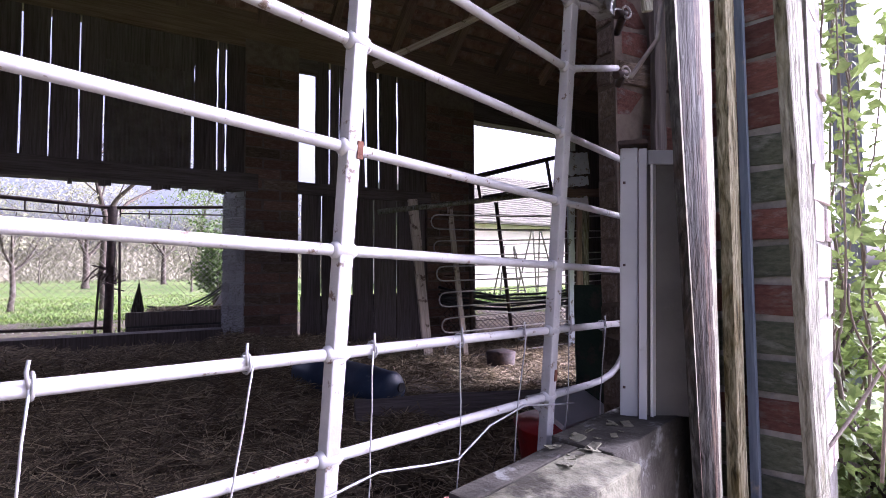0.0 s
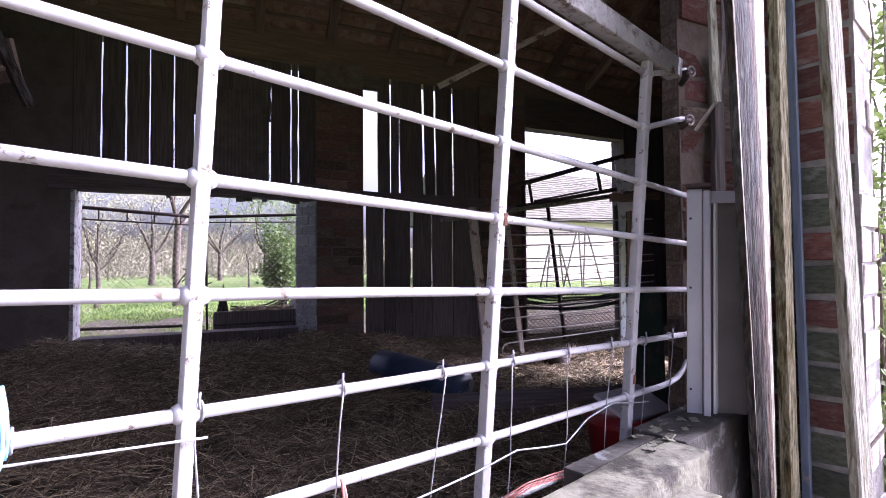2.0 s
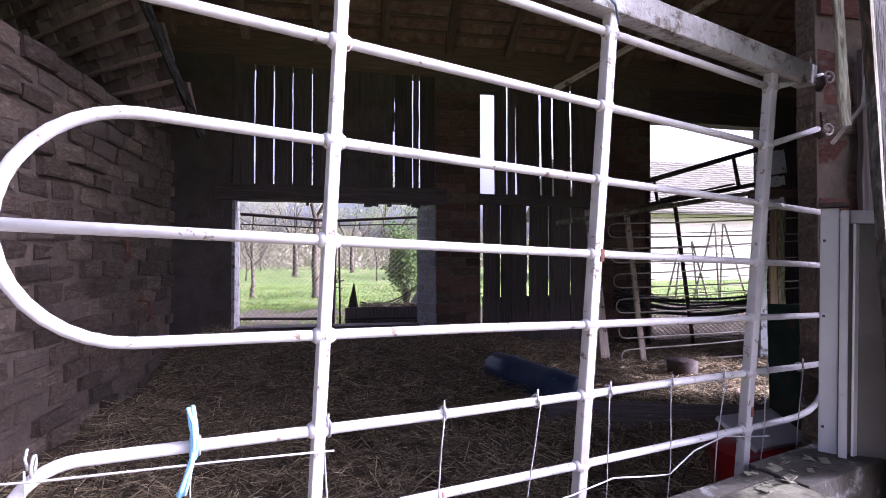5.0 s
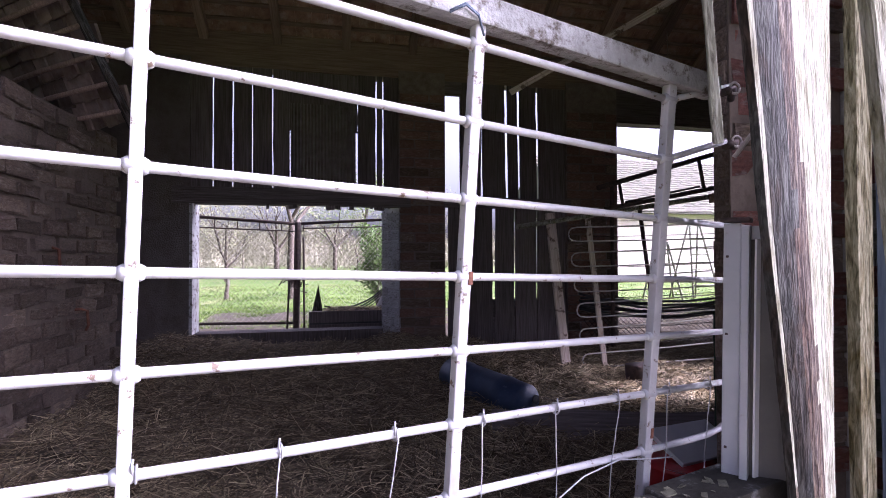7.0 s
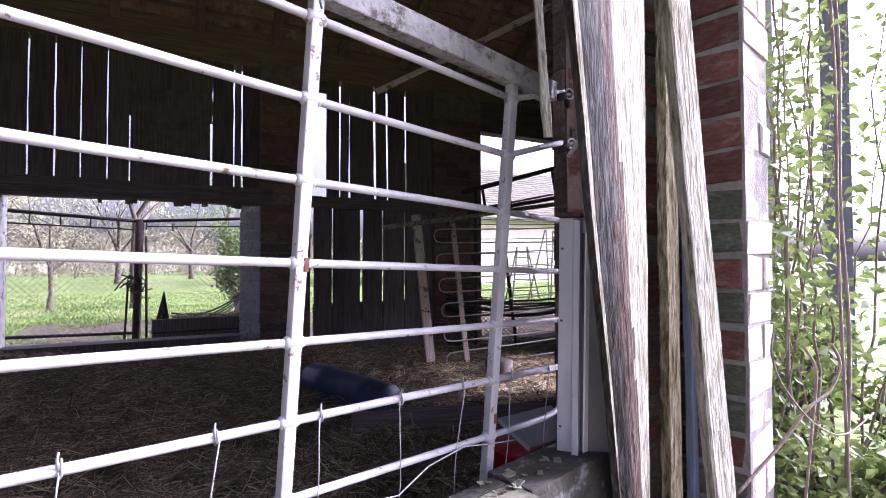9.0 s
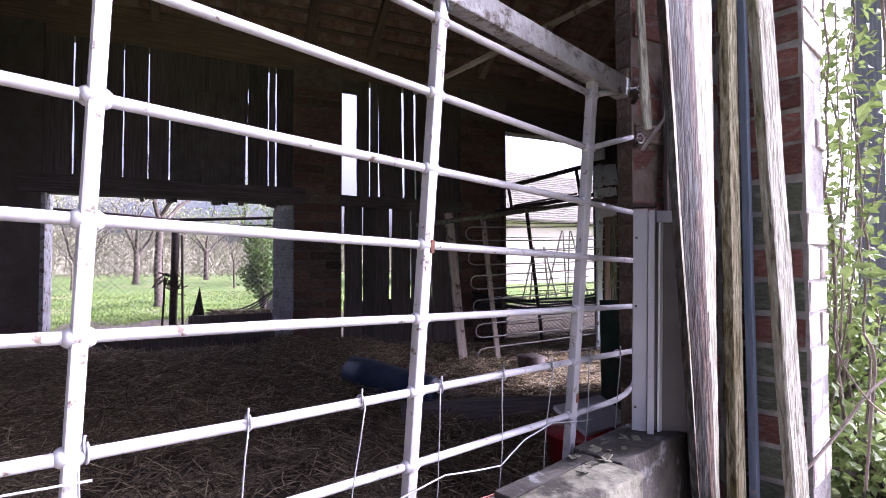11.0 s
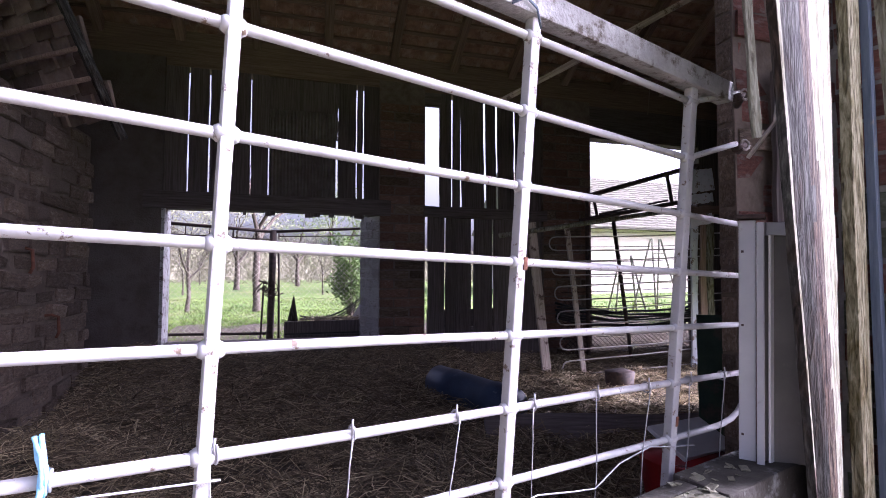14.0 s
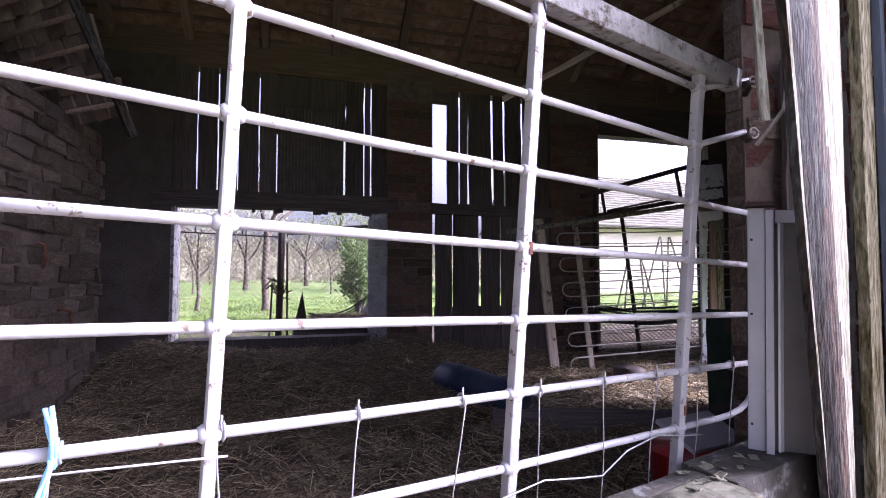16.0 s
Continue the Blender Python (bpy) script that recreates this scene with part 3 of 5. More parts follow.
for k, ((a, ga), (b, gb)) in enumerate(zip(gaps, gaps[1:])):
    upright_board(clad, a + ga / 2, b - gb / 2, 2.12, 3.68, 0, k)
for k, (a, b, top) in enumerate(((-0.10, 0.12, 3.68), (0.135, 0.205, 3.68), (0.222, 0.43, 3.68))):
    upright_board(clad, a, b, 2.12, top, 0, 10 + k)
upright_board(clad, -0.93, -0.10, 2.9, 3.68, 0, 21, 0.03)
# corrugated sheet patching the boards
bm = bmesh.new()
prev = None
for k in range(121):
    x = -0.90 + 0.775 * k / 120
    y = -0.02 + 0.009 * math.sin(k * 2 * math.pi / 6)
    cur = [bm.verts.new((x, y, 2.13)), bm.verts.new((x, y, 3.22)), bm.verts.new((x, y + 0.004, 2.13)), bm.verts.new((x, y + 0.004, 3.22))]
    if prev:
        bm.faces.new((prev[0], cur[0], cur[1], prev[1]))
        bm.faces.new((prev[3], cur[3], cur[2], prev[2]))
    prev = cur
part("corrugated_sheet", bm, mat("old_fibre_sheet", (0.10, 0.09, 0.08), (0.16, 0.145, 0.13), 0.9, 8), clad, "grey corrugated sheet", True)

clad2 = tagged(empty("board_wall_2", pose(0, YB + 0.06, 0)), "dark gappy vertical boards between two brick piers", "wall", kind="structure")
for k, (a, b, z0, z1, lean) in enumerate(((1.205, 1.365, 2.02, 3.68, .0), (1.38, 1.485, 2.02, 3.68, .012), (1.515, 1.83, 2.02, 3.68, -.02), (1.865, 2.005, 2.02, 3.68, -.022),
                                         (2.03, 2.265, 2.02, 3.68, -.012), (2.29, 2.70, 2.02, 3.68, -.01),
                                         (1.05, 1.273, 0.1, 2.02, .0), (1.283, 1.425, 0.1, 2.02, .01), (1.432, 1.64, 0.1, 2.0, .0), (1.668, 1.93, 0.1, 2.02, .015),
                                         (1.955, 2.25, 0.1, 2.02, .0), (2.262, 2.70, 0.1, 2.02, .0))):
    upright_board(clad2, a, b, z0, z1, lean, 30 + k)
plank("board", 0.26, 0.024, 0.24, BARNBOARD, frame_of((0.99, 0.0, 3.56), (1.23, 0.0, 3.56), (0, -1, 0)), clad2, seed=47, rings=3)
for k in range(3):
    plank("kick_board", 0.23, 0.025, 1.66, BARNBOARD, frame_of((1.05, 0.035, 0.2 + 0.235 * k), (2.71, 0.035, 0.21 + 0.235 * k), (0, -1, 0)), clad2, seed=50 + k)
rail = tagged(plank("board_rail", 0.14, 0.06, 1.74, BARNBOARD, frame_of((0.98, YB + 0.0, 2.05), (2.72, YB + 0.0, 2.04), (0, -1, 0)), seed=6), "horizontal timber rail across the barn boards", "rail", kind="structure")

tagged(plank("opening_lintel", 0.46, 0.2, 3.9, BARNBOARD, frame_of((3.35, YB + 0.13, 3.43), (7.2, YB + 0.13, 3.40), (0, -1, 0)), seed=8), "dark timber lintel over the back opening", "lintel", kind="structure")

# ---- roof ----
RIDGE_Y, RIDGE_Z, EAVE_Z = 1.6, 6.3, 3.95
SL = (RIDGE_Z - EAVE_Z) / (YB + 0.1 - RIDGE_Y)


def roof_z(y):
    return EAVE_Z + (YB + 0.1 - y) * SL if y >= RIDGE_Y else RIDGE_Z - (RIDGE_Y - y) * SL


roof = tagged(empty("ceiling"), "open roof of dark clay tiles on battens and rafters", "ceiling", kind="structure")
bm = bmesh.new()
rnd = random.Random(11)
ny = 26
for j in range(ny):
    y1 = YB + 0.3 - j * 0.16
    y0 = y1 - 0.2
    x = -3.5
    while x < 7.4:
        w = 0.19
        dz = rnd.uniform(-0.014, 0.02)
        sk = rnd.uniform(-0.03, 0.03)
        if y0 > RIDGE_Y - 0.2:
            a = [(x + 0.004, y1 + sk, roof_z(y1) + 0.10 + dz), (x + w - 0.004, y1 - sk, roof_z(y1) + 0.10 + dz), (x + w - 0.004, y0, roof_z(y0) + 0.14 + dz), (x + 0.004, y0, roof_z(y0) + 0.14 + dz)]
            lo = [bm.verts.new(p) for p in a]
            hi = [bm.verts.new((p[0], p[1], p[2] + 0.016)) for p in a]
            bm.faces.new(lo[::-1])
            bm.faces.new(hi)
            for k in range(4):
                bm.faces.new((lo[k], lo[(k + 1) % 4], hi[(k + 1) % 4], hi[k]))
        x += w
part("tiles", bm, TILE, roof)
# roof skin over the tiles keeps the daylight out
bm = bmesh.new()
prof = [(YB + 0.3, roof_z(YB + 0.3) + 0.2), (RIDGE_Y, RIDGE_Z + 0.2), (-0.25, roof_z(-0.25) + 0.2)]
row = [[bm.verts.new((x, y, z + d)) for y, z in prof] for d in (0, 0.05) for x in (-3.7, 7.6)]
for k in range(2):
    bm.faces.new((row[0][k], row[1][k], row[1][k + 1], row[0][k + 1]))
    bm.faces.new((row[2][k + 1], row[3][k + 1], row[3][k], row[2][k]))
part("roof_skin", bm, TILE, roof)
for j in range(22):
    y = YB + 0.1 - j * 0.16
    if y > RIDGE_Y:
        plank("batten", 0.045, 0.03, 10.6, BEAM, frame_of((-3.3, y, roof_z(y) + 0.085), (7.3, y, roof_z(y) + 0.085), (0, -0.5, -1)), roof, seed=j, rings=24, wave=0.006)
for k in range(12):
    x = -2.7 + k * 0.82
    plank("rafter", 0.10, 0.12, 4.25, BEAM, frame_of((x, YB + 0.2, roof_z(YB + 0.2) + 0.0), (x + 0.02, RIDGE_Y, RIDGE_Z), (0, -0.5, -1)), roof, seed=60 + k, wave=0.01)
    plank("rafter", 0.10, 0.12, 3.2, BEAM, frame_of((x, -0.3, roof_z(-0.3)), (x + 0.02, RIDGE_Y, RIDGE_Z), (0, 0.5, -1)), roof, seed=90 + k, wave=0.01)

# short hip over the side wall: clay tiles seen from below on rough poles
hip = tagged(empty("hip_roof"), "underside of a short tiled hip on rough poles", "roof", kind="structure")
HP, HH, HS = Vector((-1.97, 2.80, 2.42)), Vector((-0.78, 0.63, 0.0)), Vector((-0.30, -0.37, 0.88))
HN = HH.cross(HS).normalized()
rnd = random.Random(77)
tile_mesh = {}
for kind in range(4):
    bm = box(-0.085, 0.085, -0.012, 0.012, 0.0, 0.26, 0.006, 0.006, 2)
    me = bpy.data.meshes.new("tile")
    bm.to_mesh(me)
    bm.free()
    me.materials.append(HIPTILE)
    tile_mesh[kind] = me
TURN_HIP = Matrix((HH, -HN, HS)).transposed().to_4x4()
for j in range(9):
    for i in range(1, 13):
        ob = new("tile", tile_mesh[rnd.randrange(4)])
        ob.parent = hip
        c = HP + HH * (-0.25 + i * 0.176 + (0.088 if j % 2 else 0)) + HS * (-0.1 + j * 0.19 + rnd.uniform(-0.02, 0.02)) + HN * (0.055 + rnd.uniform(0, 0.02))
        ob.matrix_local = Matrix.Translation(c) @ TURN_HIP @ Euler((0.10 + rnd.uniform(-.05, .08), rnd.uniform(-.10, .10), rnd.uniform(-.05, .05))).to_matrix().to_4x4()
for j in range(9):
    p = HP + HS * (-0.02 + j * 0.19)
    part("pole", tube(bmesh.new(), [p - HH * 0.18, p + HH * 0.6 + Vector((0, 0, 0.012)), p + HH * 1.3, p + HH * 2.1], [0.017, 0.019, 0.016, 0.018], 7), BEAM, hip)
plank("hip_rafter", 0.05, 0.08, 2.1, BLACKWOOD, frame_of(HP - HH * 0.20 - HS * 0.25, HP - HH * 0.20 + HS * 1.8, (0.4, -0.9, 0)), hip, seed=71)
brace = tagged(plank("brace_pole", 0.055, 0.05, 3.2, PALEPOLE, frame_of((1.25, 3.2, 2.88), (3.55, 2.1, 4.15), (-0.3, -0.9, -0.2)), seed=72, wave=0.008), "pale round brace pole under the rafters", "pole")

# bare earth before the gate, out of view, added for its warm bounce
bm = bmesh.new()
gv = [[bm.verts.new((-6.0 + 0.4 * i, -7.0 + 0.4 * j, ground_z(-6.0 + 0.4 * i, -7.0 + 0.4 * j) + 0.02 + 0.012 * noise.noise((i * 0.7, j * 0.7, 5)))) for j in range(19)] for i in range(31)]
for i in range(30):
    for j in range(18):
        bm.faces.new((gv[i][j], gv[i + 1][j], gv[i + 1][j + 1], gv[i][j + 1]))
tagged(part("yard_ground_2", bm, EARTH, smooth=True), "unseen bare earth before the barn gate, added for warm bounce", "ground", kind="structure")

# ---- threshold, planks and pier beside the gate ----
def stone(name, x0, x1, y0, y1, z0, z1, m, material, label, rough=0.006):
    ob = tagged(part(name, box(x0, x1, y0, y1, z0, z1, 0.006, rough, 7), material), label, "block")
    ob.matrix_world = m
    return ob


SILL = pose(0.69, -0.01, 0, 0, 0, 17)
stone("concrete_block", -0.95, 0.0, -0.035, 0.12, 0.0, 0.615, SILL, CONCRETE, "broken pale concrete threshold block under the gate")
stone("concrete_block", -0.70, -0.16, -0.13, -0.037, 0.0, 0.56, SILL, CONCRETE, "low sunlit concrete step before the threshold")
# ledge and plinth carry the planks' shade in their dark colour
stone("concrete_block", -0.42, 0.0, 0.124, 0.19, 0.0, 0.612, SILL, DIRTYSHADECONC, "worn concrete ledge behind the threshold, painted dark for shade")
stone("concrete_block", 0.004, 0.62, 0.03, 0.215, 0.0, 0.62, SILL, DIRTYSHADECONC, "mossy concrete plinth below the leaning panel, painted dark for shade")
rnd = random.Random(31)
for k in range(18):
    u, v = rnd.uniform(-0.16, 0.26), rnd.uniform(0.06, 0.18)
    p = SILL @ Vector((u, v, 0.628))
    bm = box(-0.03, 0.03, -0.02, 0.02, -0.004, 0.004, 0.0, 0.03, 2)
    ob = tagged(part("plaster_flake", bm, CONCRETE), "flake of loose plaster on the concrete plinth", "flake", "flakes on the plinth")
    ob.matrix_world = pose(p.x, p.y, p.z, rnd.uniform(-14, 14), rnd.uniform(-14, 14), rnd.uniform(0, 180)) @ Matrix.Scale(rnd.uniform(0.3, 0.7), 4)

panel = tagged(empty("leaning_panel"), "white enamel sheet-metal panel door standing on the plinth", "panel")
PROFILE = frame_of((0.975, 0.265, 0.605), (0.985, 0.25, 1.455), (-0.75, -0.66, 0))
for name, b in (("frame_post", box(0.0, 0.052, -0.03, 0.0, 0, 0.855, 0.004)), ("frame_edge", box(0.054, 0.078, -0.055, -0.002, 0, 0.845, 0.004))):
    part(name, b, ENAMEL, panel).matrix_local = PROFILE
SHEET = frame_of((1.02, 0.20, 0.605), (1.03, 0.185, 1.455), (-0.55, -0.84, 0))
part("sheet", box(0.0, 0.13, 0.004, 0.02, 0.015, 0.80, 0.003), PANEL, panel, "grey-brown sheet-metal face").matrix_local = SHEET
part("top_rail", box(0.0, 0.13, -0.012, 0.03, 0.80, 0.845, 0.004), ENAMEL, panel).matrix_local = SHEET
# near-white strip paints the sliver of sun along the panel's edge
EDGE = frame_of((1.022, 0.185, 0.605), (1.032, 0.17, 1.41), (0.25, -0.97, 0))
part("edge_strip", box(0.0, 0.024, -0.004, 0.004, 0.0, 0.80, 0.002), mat("sunlit_enamel", (0.80, 0.80, 0.77), (0.86, 0.86, 0.83), 0.3, 4, bump=0.03, spec=0.5), panel, "narrow edge strip painted white for a sliver of sun").matrix_local = EDGE
part("post_cap", box(-0.006, 0.082, -0.06, 0.006, 0.857, 0.872, 0.004, 0.008, 3), DARKIRON, panel, "dark crumbling cap").matrix_local = PROFILE
for z in (0.10, 0.48, 0.74):
    part("screw", box(0.008, 0.016, -0.034, -0.030, z, z + 0.008, 0.001), DARKIRON, panel).matrix_local = PROFILE

pier = wall_core("brick_pier_3", 1.80, 2.12, 0.08, 0.9, -0.1, 3.6, "brick pier of the front wall, mossy dark side and pale front with shade and sun painted in", PALEMORTAR)
PIER = pose(1.80, 0.08, 0, 0, 0, 17) @ pose(-1.80, -0.08, 0)
pier.matrix_basis = PIER
pier_in = wall_core("brick_pier_4", 1.17, 1.80, 0.432, 0.52, -0.1, 3.6, "red brick pier carrying the gate hinges", CLAY)

door = tagged(empty("plank_door"), "old grey weathered plank door folded back against the brick pier", "door")
for k, (w, th, p0, p1, face, mt, seed, bow, tp, lab) in enumerate((
        (0.17, 0.035, (1.238, 0.130, 0.12), (0.925, -0.055, 2.7), (0.48, -0.88, 0), OLDWOOD, 1, 0.0, -3.8, "wide silvery split log board"),
        (0.115, 0.04, (1.535, 0.235, 0.12), (1.51, 0.215, 2.7), (0.3, -0.95, 0), MOSSWOOD, 2, 0.0, 0.0, "greenish mossy board"),
        (0.132, 0.03, (1.447, -0.073, 0.12), (0.843, -0.305, 2.7), (0.2, -0.98, 0), OLDWOOD, 3, 0.0, 0.08, "slanting narrow ribbed board"),
        (0.085, 0.03, (1.69, 0.26, 0.12), (1.66, 0.25, 2.7), (0.45, -0.9, 0), BLUEWOOD, 4, 0.0, 0.0, "board with faded blue paint"))):
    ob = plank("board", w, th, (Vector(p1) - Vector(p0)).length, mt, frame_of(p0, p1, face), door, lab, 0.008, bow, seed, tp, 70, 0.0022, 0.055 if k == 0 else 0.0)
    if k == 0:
        # shade painted on the log's sunless flank; brown rot spreads from it lower down
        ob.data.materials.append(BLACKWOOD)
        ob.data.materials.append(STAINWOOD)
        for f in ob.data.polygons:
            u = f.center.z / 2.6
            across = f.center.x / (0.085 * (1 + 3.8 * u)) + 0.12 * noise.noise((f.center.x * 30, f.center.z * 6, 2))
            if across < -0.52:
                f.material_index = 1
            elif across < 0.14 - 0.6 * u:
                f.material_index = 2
tagged(plank("hanging_lath", 0.021, 0.012, 0.95, OLDWOOD, frame_of((0.60, -0.175, 1.625), (0.47, -0.24, 2.56), (-0.4, -0.9, 0)), seed=9, rings=30, wave=0.003, grain=0.001), "narrow weathered lath hanging beside the gate", "lath")


tagged(plank("pier_batten", 0.05, 0.03, 0.75, BARNBOARD, frame_of((1.345, 0.385, 1.36), (1.355, 0.385, 2.10), (-0.2, -0.97, 0)), seed=19, wave=0.004), "narrow brown batten nailed up the brick pier", "batten")


# ---- things tied to the gate ----
def on_gate(name, bm, material, label, category, group=""):
    ob = tagged(part(name, bm, material), label, category, group)
    ob.matrix_basis = GATE
    return ob


def tie_wire(x, z0, z1, seed):
    """A vertical wire of the mesh, wound once round the bar at its top."""
    rnd = random.Random(seed)
    bm = bmesh.new()
    sway, bow = rnd.uniform(-0.02, 0.02), rnd.uniform(-0.012, 0.012)
    pts = [(x + sway * (1 - k / 8) + bow * math.sin(k * 0.55) + rnd.uniform(-.0015, .0015), -0.014, z0 + (z1 - z0) * k / 8) for k in range(9)]
    tube(bm, pts, 0.0018, 6)
    tube(bm, [(x + 0.004, 0.016 * math.cos(a) - 0.0, z1 + 0.016 * math.sin(a)) for a in (radians(20 + 33 * k) for k in range(13))], 0.0026, 6)
    tube(bm, [(x, -0.013, z1), (x - 0.004, -0.016, z1 + 0.02), (x - 0.002, -0.012, z1 + 0.034)], 0.0024, 6)
    return bm


for k, (x, z0) in enumerate(((-1.17, 0.40), (-0.935, 0.42), (-0.70, 0.42), (-0.437, 0.42), (-0.172, 0.50), (0.08, 0.52), (0.335, 0.54), (0.585, 0.56), (0.83, 0.56), (1.055, 0.60))):
    on_gate("tie_wire", tie_wire(x, z0, BARS[5], k), WIRE, "thin galvanised wire wound on the lower gate bar", "wire", "wires on the gate")
bm = bmesh.new()
tube(bm, [(-1.33, -0.02, 0.895), (-1.24, -0.02, 0.912), (-1.15, -0.022, 0.906), (-0.9, -0.02, 0.895), (-0.69, -0.024, 0.885)], 0.0022, 6)
on_gate("long_wire", bm, WIRE, "taut wire along the gate bar", "wire")
bm = bmesh.new()
tube(bm, [(-0.66, -0.02, 0.52), (-0.43, -0.03, 0.62), (-0.25, -0.03, 0.66), (-0.05, -0.028, 0.672), (0.10, -0.026, 0.69), (0.25, -0.02, 0.665), (0.34, -0.02, 0.655), (0.45, -0.02, 0.71), (0.6, -0.02, 0.735), (0.74, -0.024, 0.715), (0.86, -0.02, 0.70)], 0.0026, 6)
on_gate("long_wire", bm, WIRE, "slack wire hanging across the lower gate", "wire")


def twine(thing, pts, strands, spread, r, seed, material):
    rnd = random.Random(seed)
    for s in range(strands):
        bm = bmesh.new()
        o = Vector((rnd.gauss(0, spread), rnd.gauss(0, spread), rnd.gauss(0, spread)))
        tube(bm, [Vector(p) + o * (0.3 + k / len(pts)) + Vector((rnd.gauss(0, spread * .4), 0, rnd.gauss(0, spread * .4))) for k, p in enumerate(pts)], r, 5)
        part("strand", bm, material, thing)


def tied(name, label):
    return tagged(empty(name, GATE), label, "twine")


blue = tied("blue_twine", "knotted scrap of pale blue baler twine on the gate")
twine(blue, [(-0.94, -0.016, 0.905), (-0.938, -0.022, 0.935), (-0.945, -0.02, 0.965), (-0.95, -0.018, 0.998)], 5, 0.004, 0.0032, 1, TWINEBLUE)
twine(blue, [(-0.94, -0.018, 0.93), (-0.945, -0.024, 0.90), (-0.955, -0.022, 0.86), (-0.96, -0.02, 0.845)], 5, 0.004, 0.0032, 2, TWINEBLUE)
part("knot", tube(bmesh.new(), [(-0.94, 0.018 * math.cos(a), BARS[5] + 0.018 * math.sin(a)) for a in (radians(36 * k) for k in range(11))], 0.007, 6), TWINEBLUE, blue)
red = tied("red_twine", "faded red twine knotted round the gate wires")
for q, pts in enumerate(([(-0.43, -0.02, 0.75), (-0.425, -0.03, 0.72), (-0.42, -0.032, 0.66)], [(-0.42, -0.032, 0.66), (-0.45, -0.04, 0.60), (-0.46, -0.04, 0.53)],
                         [(-0.42, -0.032, 0.66), (-0.40, -0.04, 0.60), (-0.36, -0.04, 0.55)])):
    twine(red, pts, 3, 0.004, 0.003, 3 + q, TWINERED)
part("knot", tube(bmesh.new(), [(-0.42 + 0.014 * math.cos(a), -0.034, 0.66 + 0.012 * math.sin(a)) for a in (radians(40 * k) for k in range(10))], 0.007, 6), TWINERED, red)
frayed = tied("red_twine", "frayed red twine lying on the concrete threshold")
twine(frayed, [(0.03, -0.05, 0.585), (0.12, -0.06, 0.60), (0.22, -0.06, 0.595), (0.30, -0.08, 0.60), (0.36, -0.12, 0.58)], 4, 0.008, 0.0022, 8, TWINERED)
cord = tied("green_twine", "short loop of green twine on the gate upright")
twine(cord, [(-0.10, -0.03, 1.93), (-0.06, -0.035, 1.955), (-0.02, -0.035, 1.94), (0.0, -0.03, 1.90)], 2, 0.003, 0.003, 9, BLUEWOOD)
post = on_gate("gate_post", box(-1.355, -1.296, -0.03, 0.03, 0.0, 2.45, 0.008, 0.002), WHITE, "white-painted steel post beside the gate's rounded end", "post")

# ---- things inside the barn ----
def rod(bm, a, b, r, sides=6, sag=0.0):
    a, b = Vector(a), Vector(b)
    return tube(bm, [a, a.lerp(b, 0.33) - Vector((0, 0, sag)), a.lerp(b, 0.67) - Vector((0, 0, sag)), b], r, sides)


spring = tagged(empty("bed_spring_panel"), "rusty old bed-spring frame used as a pen fence", "panel")
part("post", box(-0.05, 0.05, -0.02, 0.02, 0.0, 1.78, 0.004, 0.004, 2), PALEPOLE, spring, "pale flaky flat post").matrix_local = frame_of((2.05, 3.72, 0.04), (1.88, 3.76, 1.8), (0, -1, 0))
part("post", box(-0.028, 0.028, -0.015, 0.015, 0.0, 1.80, 0.004, 0.003, 2), PALEPOLE, spring).matrix_local = frame_of((2.50, 3.72, 0.03), (2.31, 3.76, 1.82), (0, -1, 0))
part("top_rail", rod(bmesh.new(), (1.5, 3.74, 1.66), (3.85, 3.74, 2.03), 0.028), OLDWOOD, spring)
for k in range(6):
    z = 1.66 - k * 0.27
    x0 = 2.06 + 0.03 * k
    bm = bmesh.new()
    tube(bm, [(4.5, 3.70, z + 0.10), (3.2, 3.7, z + 0.03), (x0 + 0.1, 3.7, z)] + [(x0 + 0.08 + 0.075 * math.cos(a), 3.7, z - 0.075 + 0.075 * math.sin(a)) for a in (radians(90 + 30 * q) for q in range(1, 6))] + [(x0 + 0.1, 3.7, z - 0.15), (3.2, 3.7, z - 0.13), (4.5, 3.7, z - 0.09)], 0.008, 5)
    part("spring_wire", bm, DARKWIRE, spring)
fence = tagged(empty("wire_fence"), "sagging rusty wire fence with slanting iron posts", "fence")
part("post", rod(bmesh.new(), (3.36, 4.4, 1.95), (3.62, 4.4, 0.05), 0.026), DARKIRON, fence)
part("post", rod(bmesh.new(), (4.45, 4.3, 2.0), (4.5, 4.3, 0.05), 0.03), DARKIRON, fence)
for k in range(9):
    z = 1.8 - k * 0.19
    part("strand", rod(bmesh.new(), (2.6, 4.4, z - 0.02), (5.2, 4.4, z + 0.07), 0.0045, 5, 0.015), DARKIRON, fence)
cage = tagged(empty("pipe_frame"), "dark welded pipe frame beyond the back opening", "frame")
for a, b, r in (((2.9, 4.6, 2.22), (4.9, 4.6, 2.80), 0.032), ((3.0, 4.6, 1.95), (4.9, 4.6, 2.32), 0.03), ((4.37, 4.6, 2.65), (4.45, 4.6, 2.25), 0.024), ((3.2, 4.6, 2.31), (3.25, 4.6, 2.02), 0.02),
                ((3.1, 4.6, 0.05), (3.1, 4.6, 2.28), 0.026), ((4.85, 4.6, 0.05), (4.9, 4.6, 2.80), 0.026), ((3.3, 4.62, 2.05), (4.4, 4.62, 2.28), 0.014)):
    part("tube", rod(bmesh.new(), a, b, r, 8), DARKIRON, cage)


